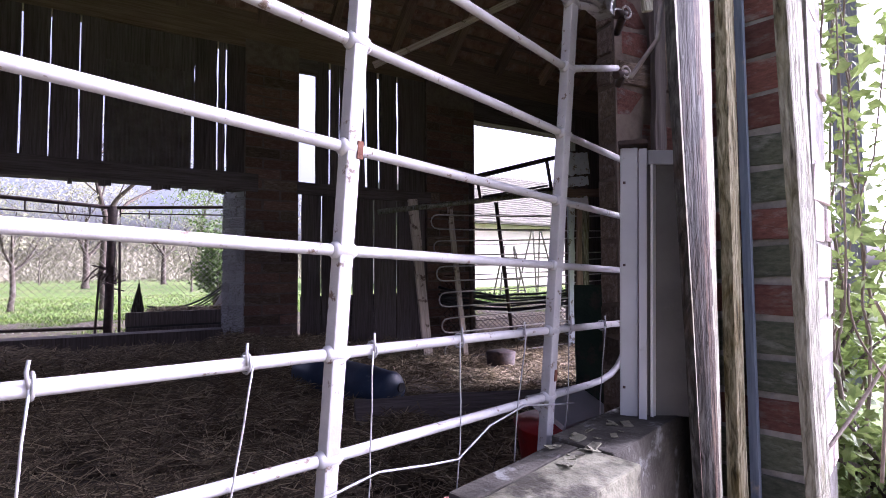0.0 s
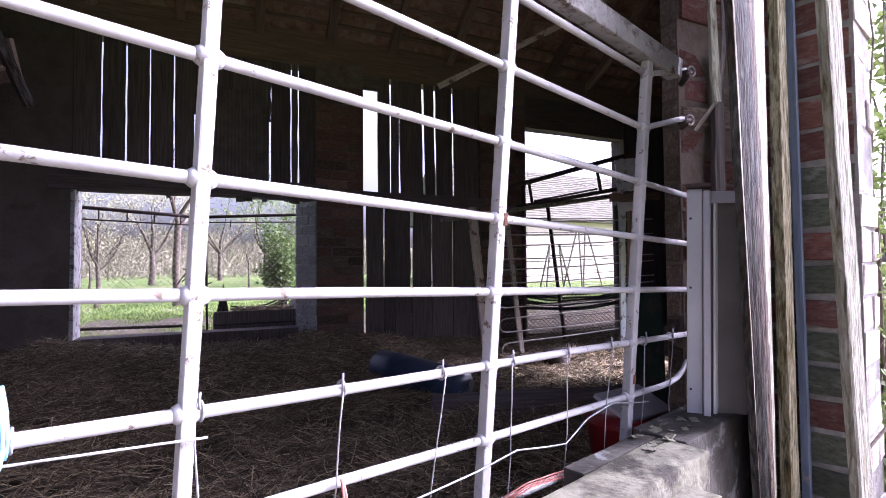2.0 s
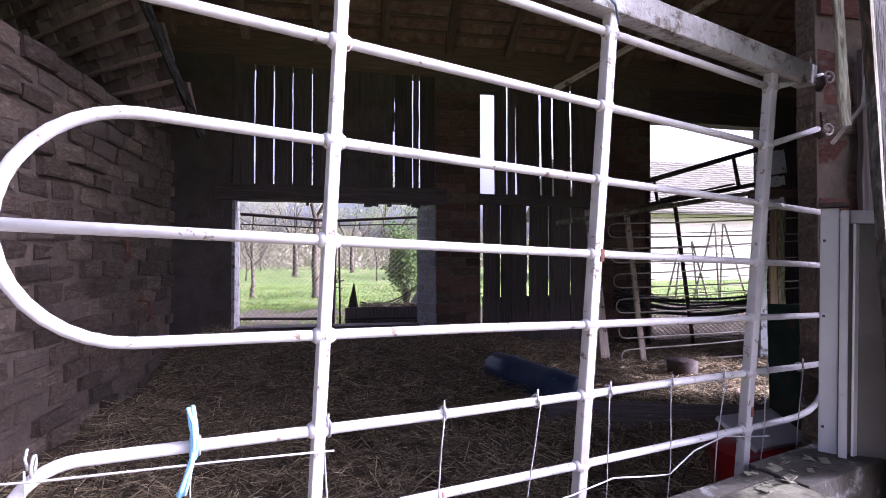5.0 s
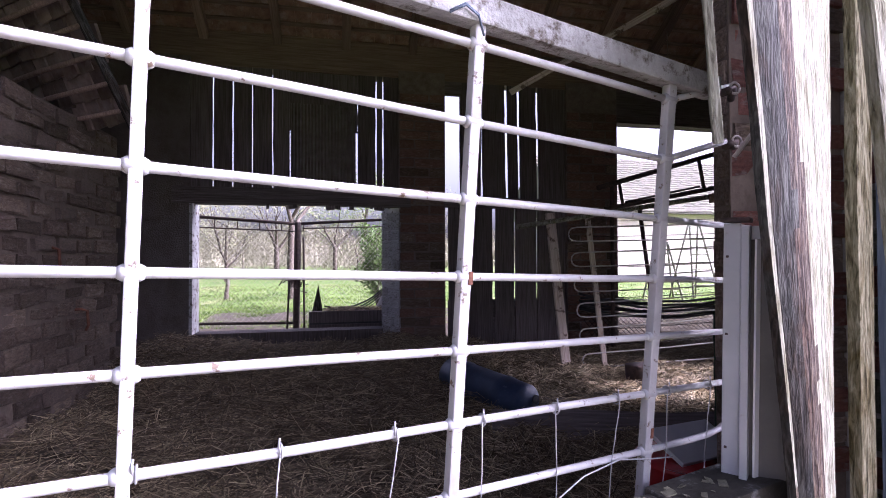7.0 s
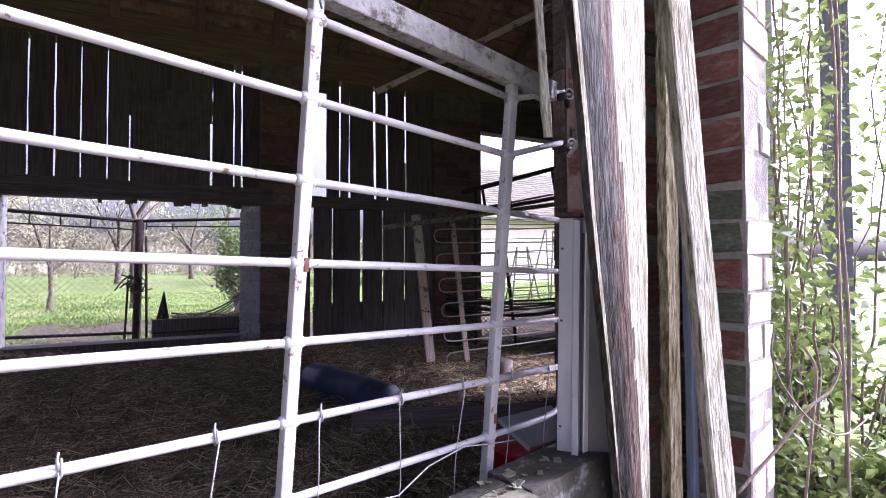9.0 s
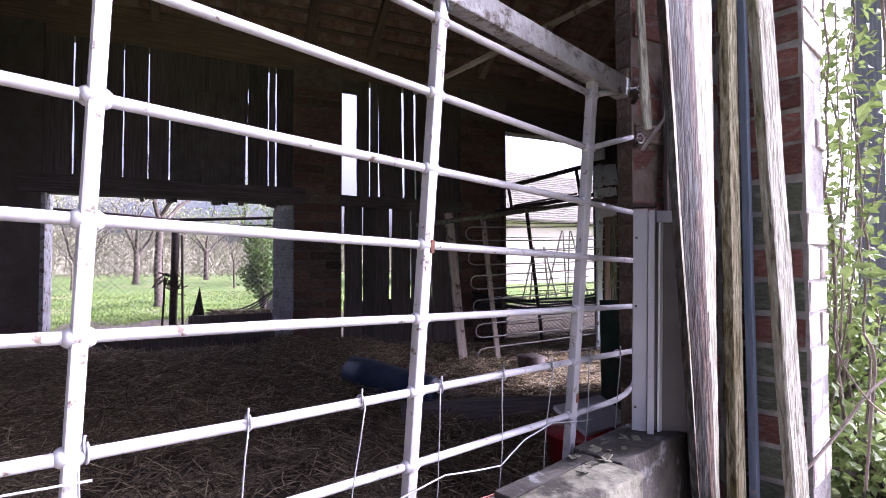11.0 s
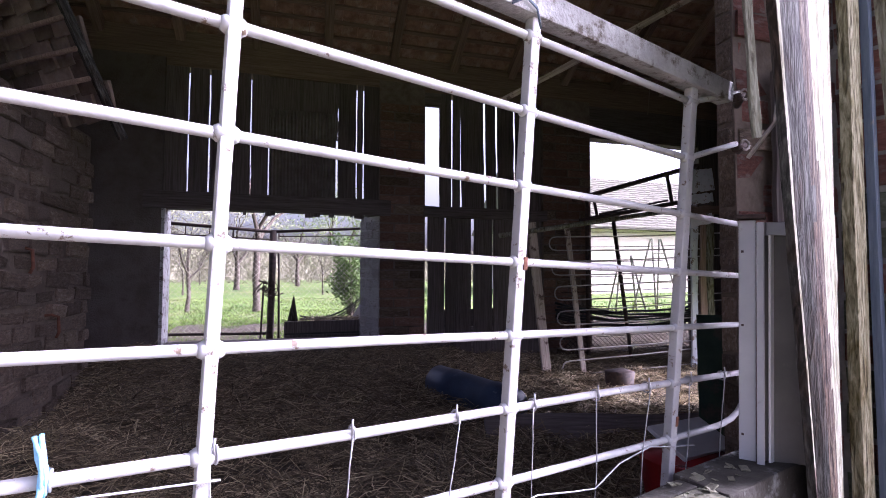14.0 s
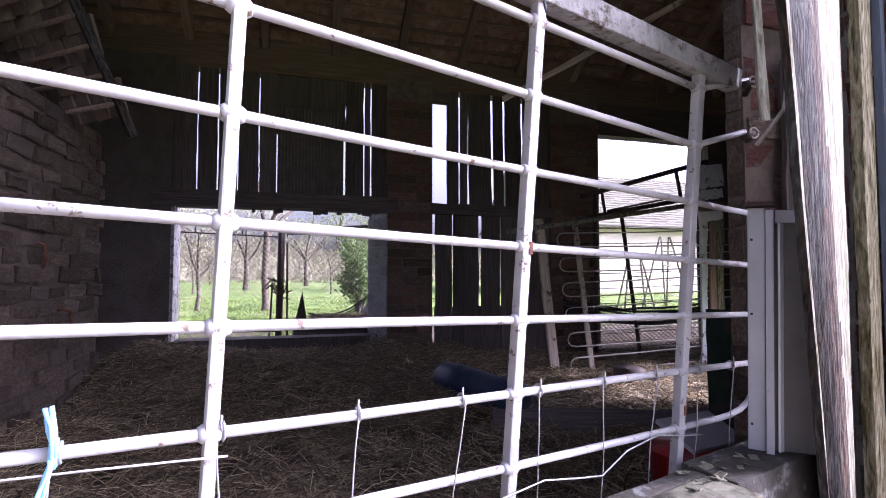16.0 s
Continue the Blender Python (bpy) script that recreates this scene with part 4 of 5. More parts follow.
def chain_link(name, p0, along, width, height, cell, r, label, material, sag=None):
    """Diagonal woven wires over a rectangle that stands on p0."""
    bm = bmesh.new()
    along, p0 = Vector(along).normalized(), Vector(p0)
    n = int((width + height) / cell)
    for k in range(n + 1):
        for s in (1, -1):
            pts = []
            u0 = k * cell - (height if s > 0 else 0)
            for q in range(9):
                z = height * q / 8
                u = u0 + s * z
                if 0 <= u <= width:
                    dip = sag(u / width) if sag else 0.0
                    pts.append(p0 + along * u + Vector((0, 0, z * (1 - dip))))
            if len(pts) > 1:
                tube(bm, pts, r, 3, False)
    return tagged(part(name, bm, material), label, "fence", kind="stuff")


chain_link("chain_link", (2.75, 4.75, 0.1), (1, 0, 0), 2.6, 0.85, 0.075, 0.006, "dark sagging chain-link mesh across the back opening", DARKIRON, lambda u: 0.25 * math.sin(u * math.pi))
net = tagged(empty("net_roll"), "dark crumpled netting sagging along the back opening", "netting")
rnd = random.Random(14)
for k in range(7):
    z = 0.86 - 0.035 * k
    part("fold", tube(bmesh.new(), [(2.7 + 0.29 * q, 4.72 + rnd.gauss(0, 0.02), z - 0.13 * math.sin(q / 9 * math.pi) + rnd.gauss(0, 0.012)) for q in range(10)], 0.016, 6), BLACKRUBBER, net)
fence2 = tagged(empty("garden_fence"), "rusty angle-iron garden fence frame with a leaning gate post", "fence")
for a, b, r in (((-2.5, 5.75, 1.905), (-0.88, 5.75, 1.80), 0.022), ((-0.88, 5.75, 1.80), (1.1, 5.75, 1.92), 0.02), ((-0.90, 5.75, 0.05), (-0.87, 5.75, 1.82), 0.045), ((-2.5, 5.75, 0.50), (-0.9, 5.75, 0.47), 0.018),
                ((-2.5, 5.77, 1.76), (-0.9, 5.77, 1.70), 0.009), ((-0.8, 5.75, 1.74), (1.1, 5.77, 1.80), 0.008), ((-0.78, 5.7, 0.1), (-0.80, 5.74, 1.62), 0.014), ((-1.02, 5.7, 0.1), (-0.98, 5.74, 1.1), 0.012)):
    part("bar", rod(bmesh.new(), a, b, r, 7), DARKIRON, fence2)
for k in range(7):
    part("hook", rod(bmesh.new(), (-2.2 + k * 0.28, 5.75, 1.74 - k * 0.008), (-2.2 + k * 0.28, 5.75, 1.89 - k * 0.018), 0.008, 5), DARKIRON, fence2)
chain_link("chain_link", (-2.4, 5.78, 0.45), (1, 0, 0), 1.5, 1.35, 0.07, 0.0022, "thin chain-link mesh of the garden fence", DARKWIRE)
chain_link("chain_link", (-0.85, 5.78, 0.55), (1, 0, 0), 1.6, 1.2, 0.07, 0.0022, "thin chain-link mesh of the garden fence", DARKWIRE)
bm = bmesh.new()
rnd = random.Random(6)
for k in range(16):
    a = rnd.uniform(0, 6.28)
    p = Vector((-0.9, 5.74, 1.05)) + Vector((rnd.gauss(0, .04), rnd.gauss(0, .02), rnd.gauss(0, .07)))
    tube(bm, [p, p + Vector((math.cos(a) * .10, 0, math.sin(a) * .10)), p + Vector((math.cos(a + .9) * .16, 0, math.sin(a + .9) * .14))], 0.009, 5)
tagged(part("wire_bundle", bm, DARKIRON), "tangle of rusty wire on the fence post", "wire").matrix_basis = Matrix()
# dark trough with torn sheet behind the window
trough = tagged(empty("feed_trough"), "dark old trough with torn pale sheeting beyond the window", "trough")
part("tub", box(-0.70, 0.62, 5.45, 5.72, 0.1, 0.62, 0.02, 0.012, 5), BLACKRUBBER, trough)
DIRTYSHEET = mat("dirty_sheet", (0.3, 0.3, 0.32), (0.5, 0.5, 0.52), 0.7, 9)
for corner in (((-0.72, 5.6, 0.45), (-0.52, 5.6, 0.5), (-0.60, 5.62, 0.98)), ((0.10, 5.6, 0.58), (0.33, 5.6, 0.58), (0.33, 5.62, 0.98))):
    bm = bmesh.new()
    lo = [bm.verts.new(p) for p in corner]
    hi = [bm.verts.new((p[0], p[1] + 0.012, p[2])) for p in corner]
    bm.faces.new(lo)
    bm.faces.new(hi[::-1])
    for q in range(3):
        bm.faces.new((lo[q], hi[q], hi[(q + 1) % 3], lo[(q + 1) % 3]))
    part("torn_sheet", bm, DIRTYSHEET if corner[0][0] > 0 else BLACKWOOD, trough)


for k in range(4):
    sag = [(-0.52 + 0.107 * q, 5.62 + 0.01 * k, 0.70 + 0.30 * (q / 8) ** 2.4 - 0.05 * math.sin(q / 8 * math.pi) - 0.035 * k + 0.015 * noise.noise((q * 1.7, k, 3))) for q in range(9)]
    part("sagging_net", tube(bmesh.new(), sag, 0.011 - 0.0015 * k, 5), BLACKRUBBER, trough)
for k, z in enumerate((0.16, 0.33, 0.50)):
    part("side_plank", box(-0.71, 0.63, 5.425, 5.447, z, z + 0.15, 0.004, 0.006, 3), BARNBOARD, trough)


def in_trough(r):
    x = r.uniform(-0.5, 0.35)
    return x, r.uniform(5.46, 5.7), 0.62


scatter_straw("trough_litter", 500, in_trough, 9, 0.05, 0.16, 0.004, 0.06, label="pale dry litter heaped in the trough")

def barrel():
    base = tagged(empty("blue_barrel", frame_of((0.70, 3.35, 0.26), (1.12, 2.45, 0.20), (0, 0, -1))), "dark blue plastic drum half buried in straw", "barrel")
    prof = [(0.0, 0.0), (0.17, 0.0), (0.19, 0.02), (0.195, 0.2), (0.205, 0.24), (0.195, 0.28), (0.195, 0.7), (0.205, 0.74), (0.195, 0.78), (0.19, 0.96), (0.17, 0.98), (0.0, 0.98)]
    bm = bmesh.new()
    tube(bm, [(0, 0, z + k * 1e-4) for k, (r, z) in enumerate(prof)], [max(r * 0.8, 0.002) for r, z in prof], 24)
    part("drum", bm, BLUEPLASTIC, base)
    bm = bmesh.new()
    tube(bm, [(0.08, 0.03, 0.985), (0.08, 0.03, 1.0)], 0.035, 12)
    part("bung", bm, BLACKRUBBER, base)


barrel()
tagged(plank("low_timber", 0.20, 0.08, 2.3, BARNBOARD, frame_of((0.75, 2.2, 0.16), (2.9, 1.75, 0.12), (-0.1, -0.75, 0.6)), seed=82, wave=0.012), "dark wet feed board lying on the straw", "timber")
pot = tagged(empty("feed_pot", pose(2.57, 3.2, 0.06)), "small dark rusty feed pot on the pen floor", "pot")
bm = bmesh.new()
tube(bm, [(0, 0, 0), (0, 0, 0.005), (0, 0, 0.22), (0, 0, 0.235), (0, 0, 0.22), (0, 0, 0.02)], [0.11, 0.125, 0.145, 0.15, 0.135, 0.11], 18)
part("bowl", bm, DARKIRON, pot)
tub = tagged(empty("red_tub", pose(1.36, 0.98, 0.03)), "bright red plastic tub behind the gate", "tub")
bm = bmesh.new()
tube(bm, [(0, 0, 0), (0, 0, 0.01), (0, 0, 0.30), (0, 0, 0.32), (0, 0, 0.325), (0, 0, 0.30), (0, 0, 0.02)], [0.15, 0.17, 0.21, 0.225, 0.215, 0.195, 0.15], 28)
part("bowl", bm, REDPLASTIC, tub)
lid = tagged(part("grey_board", box(-0.22, 0.22, -0.12, 0.12, -0.012, 0.012, 0.004, 0.003, 2), ENAMEL), "dirty pale board lying over the red tub", "board")
lid.matrix_basis = pose(1.46, 1.02, 0.405, 24, 2, 14)
greenboard = tagged(plank("green_board", 0.22, 0.03, 0.92, mat("dark_green_paint", (0.014, 0.03, 0.02), (0.03, 0.055, 0.036), 0.8, 5, c=(0.06, 0.05, 0.04), cscale=6, clo=0.55, chi=0.65), frame_of((2.31, 1.72, 0.05), (2.32, 1.74, 0.97), (-0.6, -0.8, 0)), seed=85), "dark green painted board in the barn corner", "board")
# remains of pale blue boards beside the back opening
shed = tagged(empty("flaking_boards", pose(0, 0, 0)), "flaking pale blue boards patched beside the back opening", "boards")
for k, (x0, x1, z0, z1, mt) in enumerate(((3.80, 4.16, 2.20, 2.46, PALEBLUE), (3.82, 4.15, 2.06, 2.17, PALEBLUE), (3.70, 4.5, 1.94, 2.04, BEAM), (3.85, 4.14, 1.80, 1.92, BRICKWHITE))):
    plank("board", z1 - z0, 0.025, x1 - x0, mt, frame_of((x0, 3.6, (z0 + z1) / 2), (x1, 3.58, (z0 + z1) / 2 + 0.05), (0, -1, 0)), shed, seed=90 + k, wave=0.012)
for k, (x, w) in enumerate(((3.90, 0.10), (4.03, 0.08), (4.14, 0.09))):
    plank("batten", w, 0.03, 2.0, (PALEBLUE, BEAM, OLDWOOD)[k], frame_of((x, 3.64, 0.03), (x + 0.02, 3.64, 2.05), (0, -1, 0)), shed, seed=94 + k, wave=0.012)
for k, (y, z) in enumerate(((2.62, 1.36), (3.02, 0.90))):
    bm = tube(bmesh.new(), [(-2.30, y, z + 0.06), (-2.23, y, z + 0.065), (-2.19, y + 0.01, z + 0.05), (-2.185, y + 0.015, z - 0.06), (-2.20, y + 0.01, z - 0.10)], 0.010, 8)
    tagged(part("iron_hook", bm, RUST), "rusty iron hook driven into the brick side wall", "hook", "hooks in the wall")
bm = bmesh.new()
for k, (x, y, z, ln) in enumerate(((0.12, 2.6, 3.95, 0.95), (2.18, 2.2, 3.1, 0.55))):
    tube(bm, [(x, y, z), (x + 0.01, y, z - ln / 2), (x - 0.02, y, z - ln)], 0.003, 4)
tagged(part("hanging_strings", bm, CANE), "loose strings hanging from the rafters", "string", kind="stuff")
rod_end = tagged(empty("hinge_pins"), "worn bright hinge pins in the brick pier", "hinge")
for x, y, z in ((1.04, 0.27, 1.935), (1.10, 0.33, 1.765)):
    part("pin", pipe([(x - 0.05, y - 0.01, z - 0.02), (x, y, z), (x + 0.10, y + 0.12, z + 0.01)], 0.014, 10), DARKIRON, rod_end)
    part("loop", tube(bmesh.new(), [(x + 0.02 * math.cos(a), y - 0.01, z + 0.02 * math.sin(a)) for a in (radians(36 * q) for q in range(11))], 0.004, 6), DARKWIRE, rod_end)
bm = bmesh.new()
tube(bm, [(1.02, 0.10, 2.3), (1.07, 0.14, 2.0), (1.05, 0.15, 1.8), (0.98, 0.2, 1.68)], 0.008, 6)
tagged(part("old_cable", bm, DARKWIRE), "loose old cable hanging on the brick pier", "cable")

# ---- house beyond the yard ----
def house():
    base = tagged(empty("farmhouse", pose(11.8, 16.6, 0.45, 0, 0, 3)), "long pale plastered farmhouse with a grey tiled roof", "house")
    part("wall", box(-3.6, 7, 0, 5, -0.3, 2.75), PLASTER, base)
    rf = empty("roof")
    rf.parent = base
    rnd = random.Random(4)
    bm = bmesh.new()
    for j in range(22):
        for i in range(45):
            x = -4.0 + i * 0.26 + (0.13 if j % 2 else 0)
            u0, u1 = j / 22, (j + 1.25) / 22
            y0, z0 = -0.45 + 3.0 * u0, 2.62 + 2.6 * u0
            y1, z1 = -0.45 + 3.0 * u1, 2.62 + 2.6 * u1
            d = rnd.uniform(0, 0.03)
            q = [bm.verts.new(p) for p in ((x, y0, z0 + 0.05 + d), (x + 0.25, y0, z0 + 0.05 + d), (x + 0.25, y1, z1 + d), (x, y1, z1 + d))]
            bm.faces.new(q)
            q2 = [bm.verts.new(p) for p in ((x, y0, z0 + 0.01), (x + 0.25, y0, z0 + 0.01))]
            bm.faces.new((q2[0], q2[1], q[1], q[0]))
    part("tiles", bm, ROOFGREY, rf)
    bm = bmesh.new()
    pr = [(-0.45, 2.58), (2.5, 5.16), (5.45, 2.58)]
    a = [bm.verts.new((-4.0, y, z)) for y, z in pr]
    b = [bm.verts.new((7.6, y, z)) for y, z in pr]
    for k in range(3):
        bm.faces.new((a[k], a[(k + 1) % 3], b[(k + 1) % 3], b[k]))
    bm.faces.new(a[::-1])
    bm.faces.new(b)
    part("deck", bm, ROOFGREY, rf)
    return base


house()

# ---- trees ----
def grow(bm, tips, p, d, length, r, depth, rnd, spread):
    pts, rad = [p], [r]
    for k in range(3):
        d = (d + Vector((rnd.gauss(0, 0.16), rnd.gauss(0, 0.16), rnd.gauss(0.04, 0.08)))).normalized()
        p = p + d * length / 3
        pts.append(p)
        rad.append(r * (1 - 0.14 * (k + 1)))
    tube(bm, pts, rad, 7 if r > 0.04 else 4, False)
    if depth == 0:
        tips.append((p, d))
        return
    for k in range(rnd.choice((2, 3, 3)) if depth > 1 else 3):
        q = pts[-1] if k == 0 else pts[rnd.choice((1, 2, 3))]
        nd = (d + Vector((rnd.gauss(0, spread), rnd.gauss(0, spread), rnd.gauss(0.05, spread * 0.6)))).normalized()
        grow(bm, tips, q, nd, length * rnd.uniform(0.62, 0.85), rad[-1] * rnd.uniform(0.55, 0.75), depth - 1, rnd, spread)


def leaf_cloud(tips, per, size, rnd, reach):
    vs, fs = [], []
    for p, d in tips:
        for _ in range(per):
            c = p + Vector((rnd.gauss(0, reach), rnd.gauss(0, reach), rnd.gauss(0, reach)))
            a = Vector((rnd.gauss(0, 1), rnd.gauss(0, 1), rnd.gauss(0, 1))).normalized() * size * rnd.uniform(0.6, 1.4)
            b = a.orthogonal().normalized() * size * 0.5
            k = len(vs)
            vs += [c - a, c + b, c + a, c - b]
            fs.append((k, k + 1, k + 2, k + 3))
    return vs, fs


def tree(x, y, h, r, seed, leaf, per=6, size=0.03, depth=4, lean=0.0, label="bare orchard tree with spring buds", spread=0.5, fork=0.24):
    rnd = random.Random(seed)
    base = tagged(empty("tree", pose(x, y, ground_z(x, y) - 0.05)), label, "tree", "garden trees")
    bm, tips = bmesh.new(), []
    d = Vector((lean, 0.02, 1)).normalized()
    bend = Vector((rnd.uniform(-1, 1), rnd.uniform(-1, 1), 0)) * r * 0.6
    tube(bm, [(0, 0, 0), d * h * 0.05, d * h * fork * 0.5 + bend, d * h * (fork + 0.04)], [r * 1.4, r * 1.05, r * 0.95, r * 0.85], 9, False)
    for k in range(4):
        a = k * 1.6 + rnd.uniform(0, 1)
        grow(bm, tips, d * h * (fork + 0.02 * k), Vector((math.cos(a) * 0.6, math.sin(a) * 0.6, 0.9)).normalized(), h * 0.27, r * 0.6, depth - 1, rnd, spread)
    part("trunk", bm, BARK, base)
    vs, fs = leaf_cloud(tips, per, size, rnd, h * 0.035)
    me = bpy.data.meshes.new("crown")
    me.from_pydata(vs, [], fs)
    me.materials.append(leaf)
    ob = new("crown", me)
    ob.parent = base
    return base


tree(-1.5, 11.6, 4.6, 0.085, 1, BUD, 5, 0.022, 6, fork=0.38)
tree(-3.05, 11.8, 3.4, 0.05, 2, BUD, 4, 0.022, 6)
tree(-5.2, 14.0, 4.2, 0.10, 3, BUD, 6)
tree(1.0, 19.0, 4.6, 0.10, 4, LEAF, 16, 0.05, label="young orchard tree in fresh pale leaf")
tree(-3.0, 21.0, 4.6, 0.11, 5, BUD, 8, 0.05)
tree(-7.5, 22.0, 5.0, 0.11, 6, LEAF, 8, 0.05)
tree(-0.6, 25.0, 5.0, 0.10, 7, BUD, 10, 0.06)
tree(3.8, 23.0, 5.0, 0.10, 8, BUD, 10, 0.06)
for k, (x, y, h) in enumerate(((-4.4, 18.0, 4.4), (0.3, 17.5, 4.0), (-7.2, 21.5, 4.8), (-2.4, 25.0, 5.2), (2.4, 23.0, 5.0), (-5.6, 28.0, 5.4))):
    tree(x, y, h, 0.03, 70 + k, LEAF if k in (1, 4) else BUD, 7, 0.04, 5, spread=0.55, fork=0.16 + 0.03 * (k % 4))
# distant woods: a tangle of bare twigs before a scrubby rise
rnd = random.Random(40)
vs, fs = [], []
for k in range(28000):
    x, y = rnd.uniform(-32, 26), 30 + rnd.uniform(0, 12)
    top = 2.6 + 1.5 * noise.noise((x * 0.2, 0, 2)) + 1.3 * noise.noise((x * 0.6, 3, 2))
    z = 0.4 + rnd.random() ** 0.75 * max(0.8, top)
    twig = rnd.random() < 0.75
    a = Vector((rnd.gauss(0, 0.5), rnd.gauss(0, 0.4), abs(rnd.gauss(0.6, 0.5)))).normalized() * (rnd.uniform(0.2, 0.7) if twig else rnd.uniform(0.04, 0.10))
    b = a.cross(Vector((0.1, 1, 0))).normalized() * (rnd.uniform(0.008, 0.022) if twig else 0.06)
    c = Vector((x, y, z))
    n = len(vs)
    vs += [c - a, c + b, c + a, c - b]
    fs.append((n, n + 1, n + 2, n + 3))
me = bpy.data.meshes.new("far_woods")
me.from_pydata(vs, [], fs)
me.materials.append(FARWOOD)
tagged(new("far_woods", me), "hazy bare twigs of the woods behind the garden", "woods", kind="stuff")
bm = bmesh.new()
prev = None
for k in range(501):
    x = -60 + 0.24 * k
    h = 2.3 + 0.9 * noise.noise((x * 0.15, 1, 6)) + 0.5 * noise.noise((x * 0.9, 4, 2)) + 0.35 * noise.noise((x * 3.1, 4, 8))
    cur = [bm.verts.new((x, 46 + 0.8 * noise.noise((x * 0.7, q, 3)) + 0.7 * q, 0.3 + h * q / 4 + (0.2 * noise.noise((x * 2, q, 1)) if q else -0.6))) for q in range(5)]
    if prev:
        for q in range(4):
            bm.faces.new((prev[q], cur[q], cur[q + 1], prev[q + 1]))
    prev = cur
tagged(part("backdrop", bm, HAZE), "pale scrubby rise far beyond the garden", "backdrop", kind="structure")


# A-shaped ladders leaning in the yard
def trestle(x, y, h, w, turn):
    base = tagged(empty("trestle_ladder", pose(x, y, ground_z(x, y), 0, 0, turn)), "grey wooden trestle ladder standing in the yard", "ladder", "trestle ladders")
    for sx in (-1, 1):
        for sy in (-1, 1):
            part("leg", rod(bmesh.new(), (sx * w, sy * 0.35, 0), (sx * w * 0.35, sy * 0.02, h), 0.022), OLDWOOD, base)
    for q in range(1, 5):
        u = q / 5
        part("rung", rod(bmesh.new(), (-w * (1 - 0.65 * u), -0.35 * (1 - u), h * u), (w * (1 - 0.65 * u), -0.35 * (1 - u), h * u), 0.014), OLDWOOD, base)


trestle(7.75, 9.0, 1.75, 0.42, 10)
trestle(7.05, 9.2, 1.35, 0.35, -20)

# bush outside the window and vines by the pier
def leaf_shape(size, fold=0.25):
    return [(0, 0, 0), (0.32 * size, 0.45 * size, fold * size * 0.3), (0, size, -0.1 * size), (-0.32 * size, 0.45 * size, fold * size * 0.3)]


def leaves(points, size, seed):
    rnd = random.Random(seed)
    vs, fs = [], []
    for p, d in points:
        m = Matrix.Translation(p) @ Euler((rnd.uniform(-1.2, 1.2), rnd.uniform(-1.2, 1.2), rnd.uniform(0, 6.3))).to_matrix().to_4x4() @ Matrix.Scale(rnd.uniform(0.5, 1.2), 4)
        k = len(vs)
        q = leaf_shape(size)
        vs += [m @ Vector(v) for v in q] + [m @ Vector((0, size * 0.5, -0.04 * size))]
        fs += [(k, k + 1, k + 4), (k + 1, k + 2, k + 4), (k + 2, k + 3, k + 4), (k + 3, k, k + 4)]
    return vs, fs


def bush(x, y, h, spread, count, seed, leaf, size, label):
    rnd = random.Random(seed)
    base = tagged(empty("bush", pose(x, y, ground_z(x, y) - 0.03)), label, "bush")
    bm, pts = bmesh.new(), []
    for k in range(14):
        a = rnd.uniform(0, 6.28)
        tip = Vector((math.cos(a) * spread * rnd.uniform(.3, 1), math.sin(a) * spread * rnd.uniform(.3, 1), h * rnd.uniform(.5, 1)))
        mid = tip * 0.5 + Vector((0, 0, h * 0.12))
        tube(bm, [(0, 0, 0), mid, tip], [0.02, 0.014, 0.006], 5)
        for _ in range(count // 14):
            u = rnd.uniform(0.3, 1.05)
            p = mid.lerp(tip, u * 2 - 1) if u > .5 else (mid * u * 2)
            pts.append((p + Vector((rnd.gauss(0, .09), rnd.gauss(0, .09), rnd.gauss(0, .09))), None))
    part("woody_base", bm, BARK, base)
    vs, fs = leaves(pts, size, seed)
    me = bpy.data.meshes.new("foliage")
    me.from_pydata(vs, [], fs)
    me.materials.append(leaf)
    ob = new("foliage", me)
    ob.parent = base


bush(0.40, 8.3, 1.7, 0.46, 3600, 3, DARKLEAF, 0.075, "leafy green bush beyond the window")
for k, (x, y, h) in enumerate(((2.95, 0.75, 0.9), (3.5, 1.1, 1.0), (4.3, 1.2, 1.1), (3.25, 1.3, 1.0), (3.9, 0.3, 0.6), (2.7, 0.2, 0.5))):
    bush(x, y, h, 0.5, 1100, 20 + k, IVY if k % 2 else LEAF, 0.075, "low sunlit greenery beside the barn")

vine = tagged(empty("climbing_vine"), "dry vine canes with fresh pale leaves beside the brick pier", "vine")
rnd = random.Random(51)
vine_points = []
for k in range(26):
    x, y = rnd.uniform(2.25, 3.5), rnd.uniform(0.22, 0.75)
    p = Vector((x, y, 0.0))
    pts, rad = [p.copy()], [rnd.uniform(0.006, 0.017)]
    drift = Vector((rnd.gauss(0, 0.05), rnd.gauss(0, 0.04), 0))
    for q in range(12):
        p = p + Vector((rnd.gauss(0, 0.03), rnd.gauss(0, 0.025), rnd.uniform(0.16, 0.30))) + drift
        p.y = min(max(p.y, 0.16), 0.85)
        p.x = max(p.x, 2.22)
        pts.append(p.copy())
        rad.append(max(0.004, rad[-1] * 0.93))
        if p.z > 0.7:
            for _ in range(9):
                vine_points.append((p + Vector((rnd.gauss(0, .10), rnd.gauss(0, .08), rnd.gauss(0, .10))), None))
    part("cane", tube(bmesh.new(), pts, [r * 0.8 for r in rad], 6), CANE, vine)


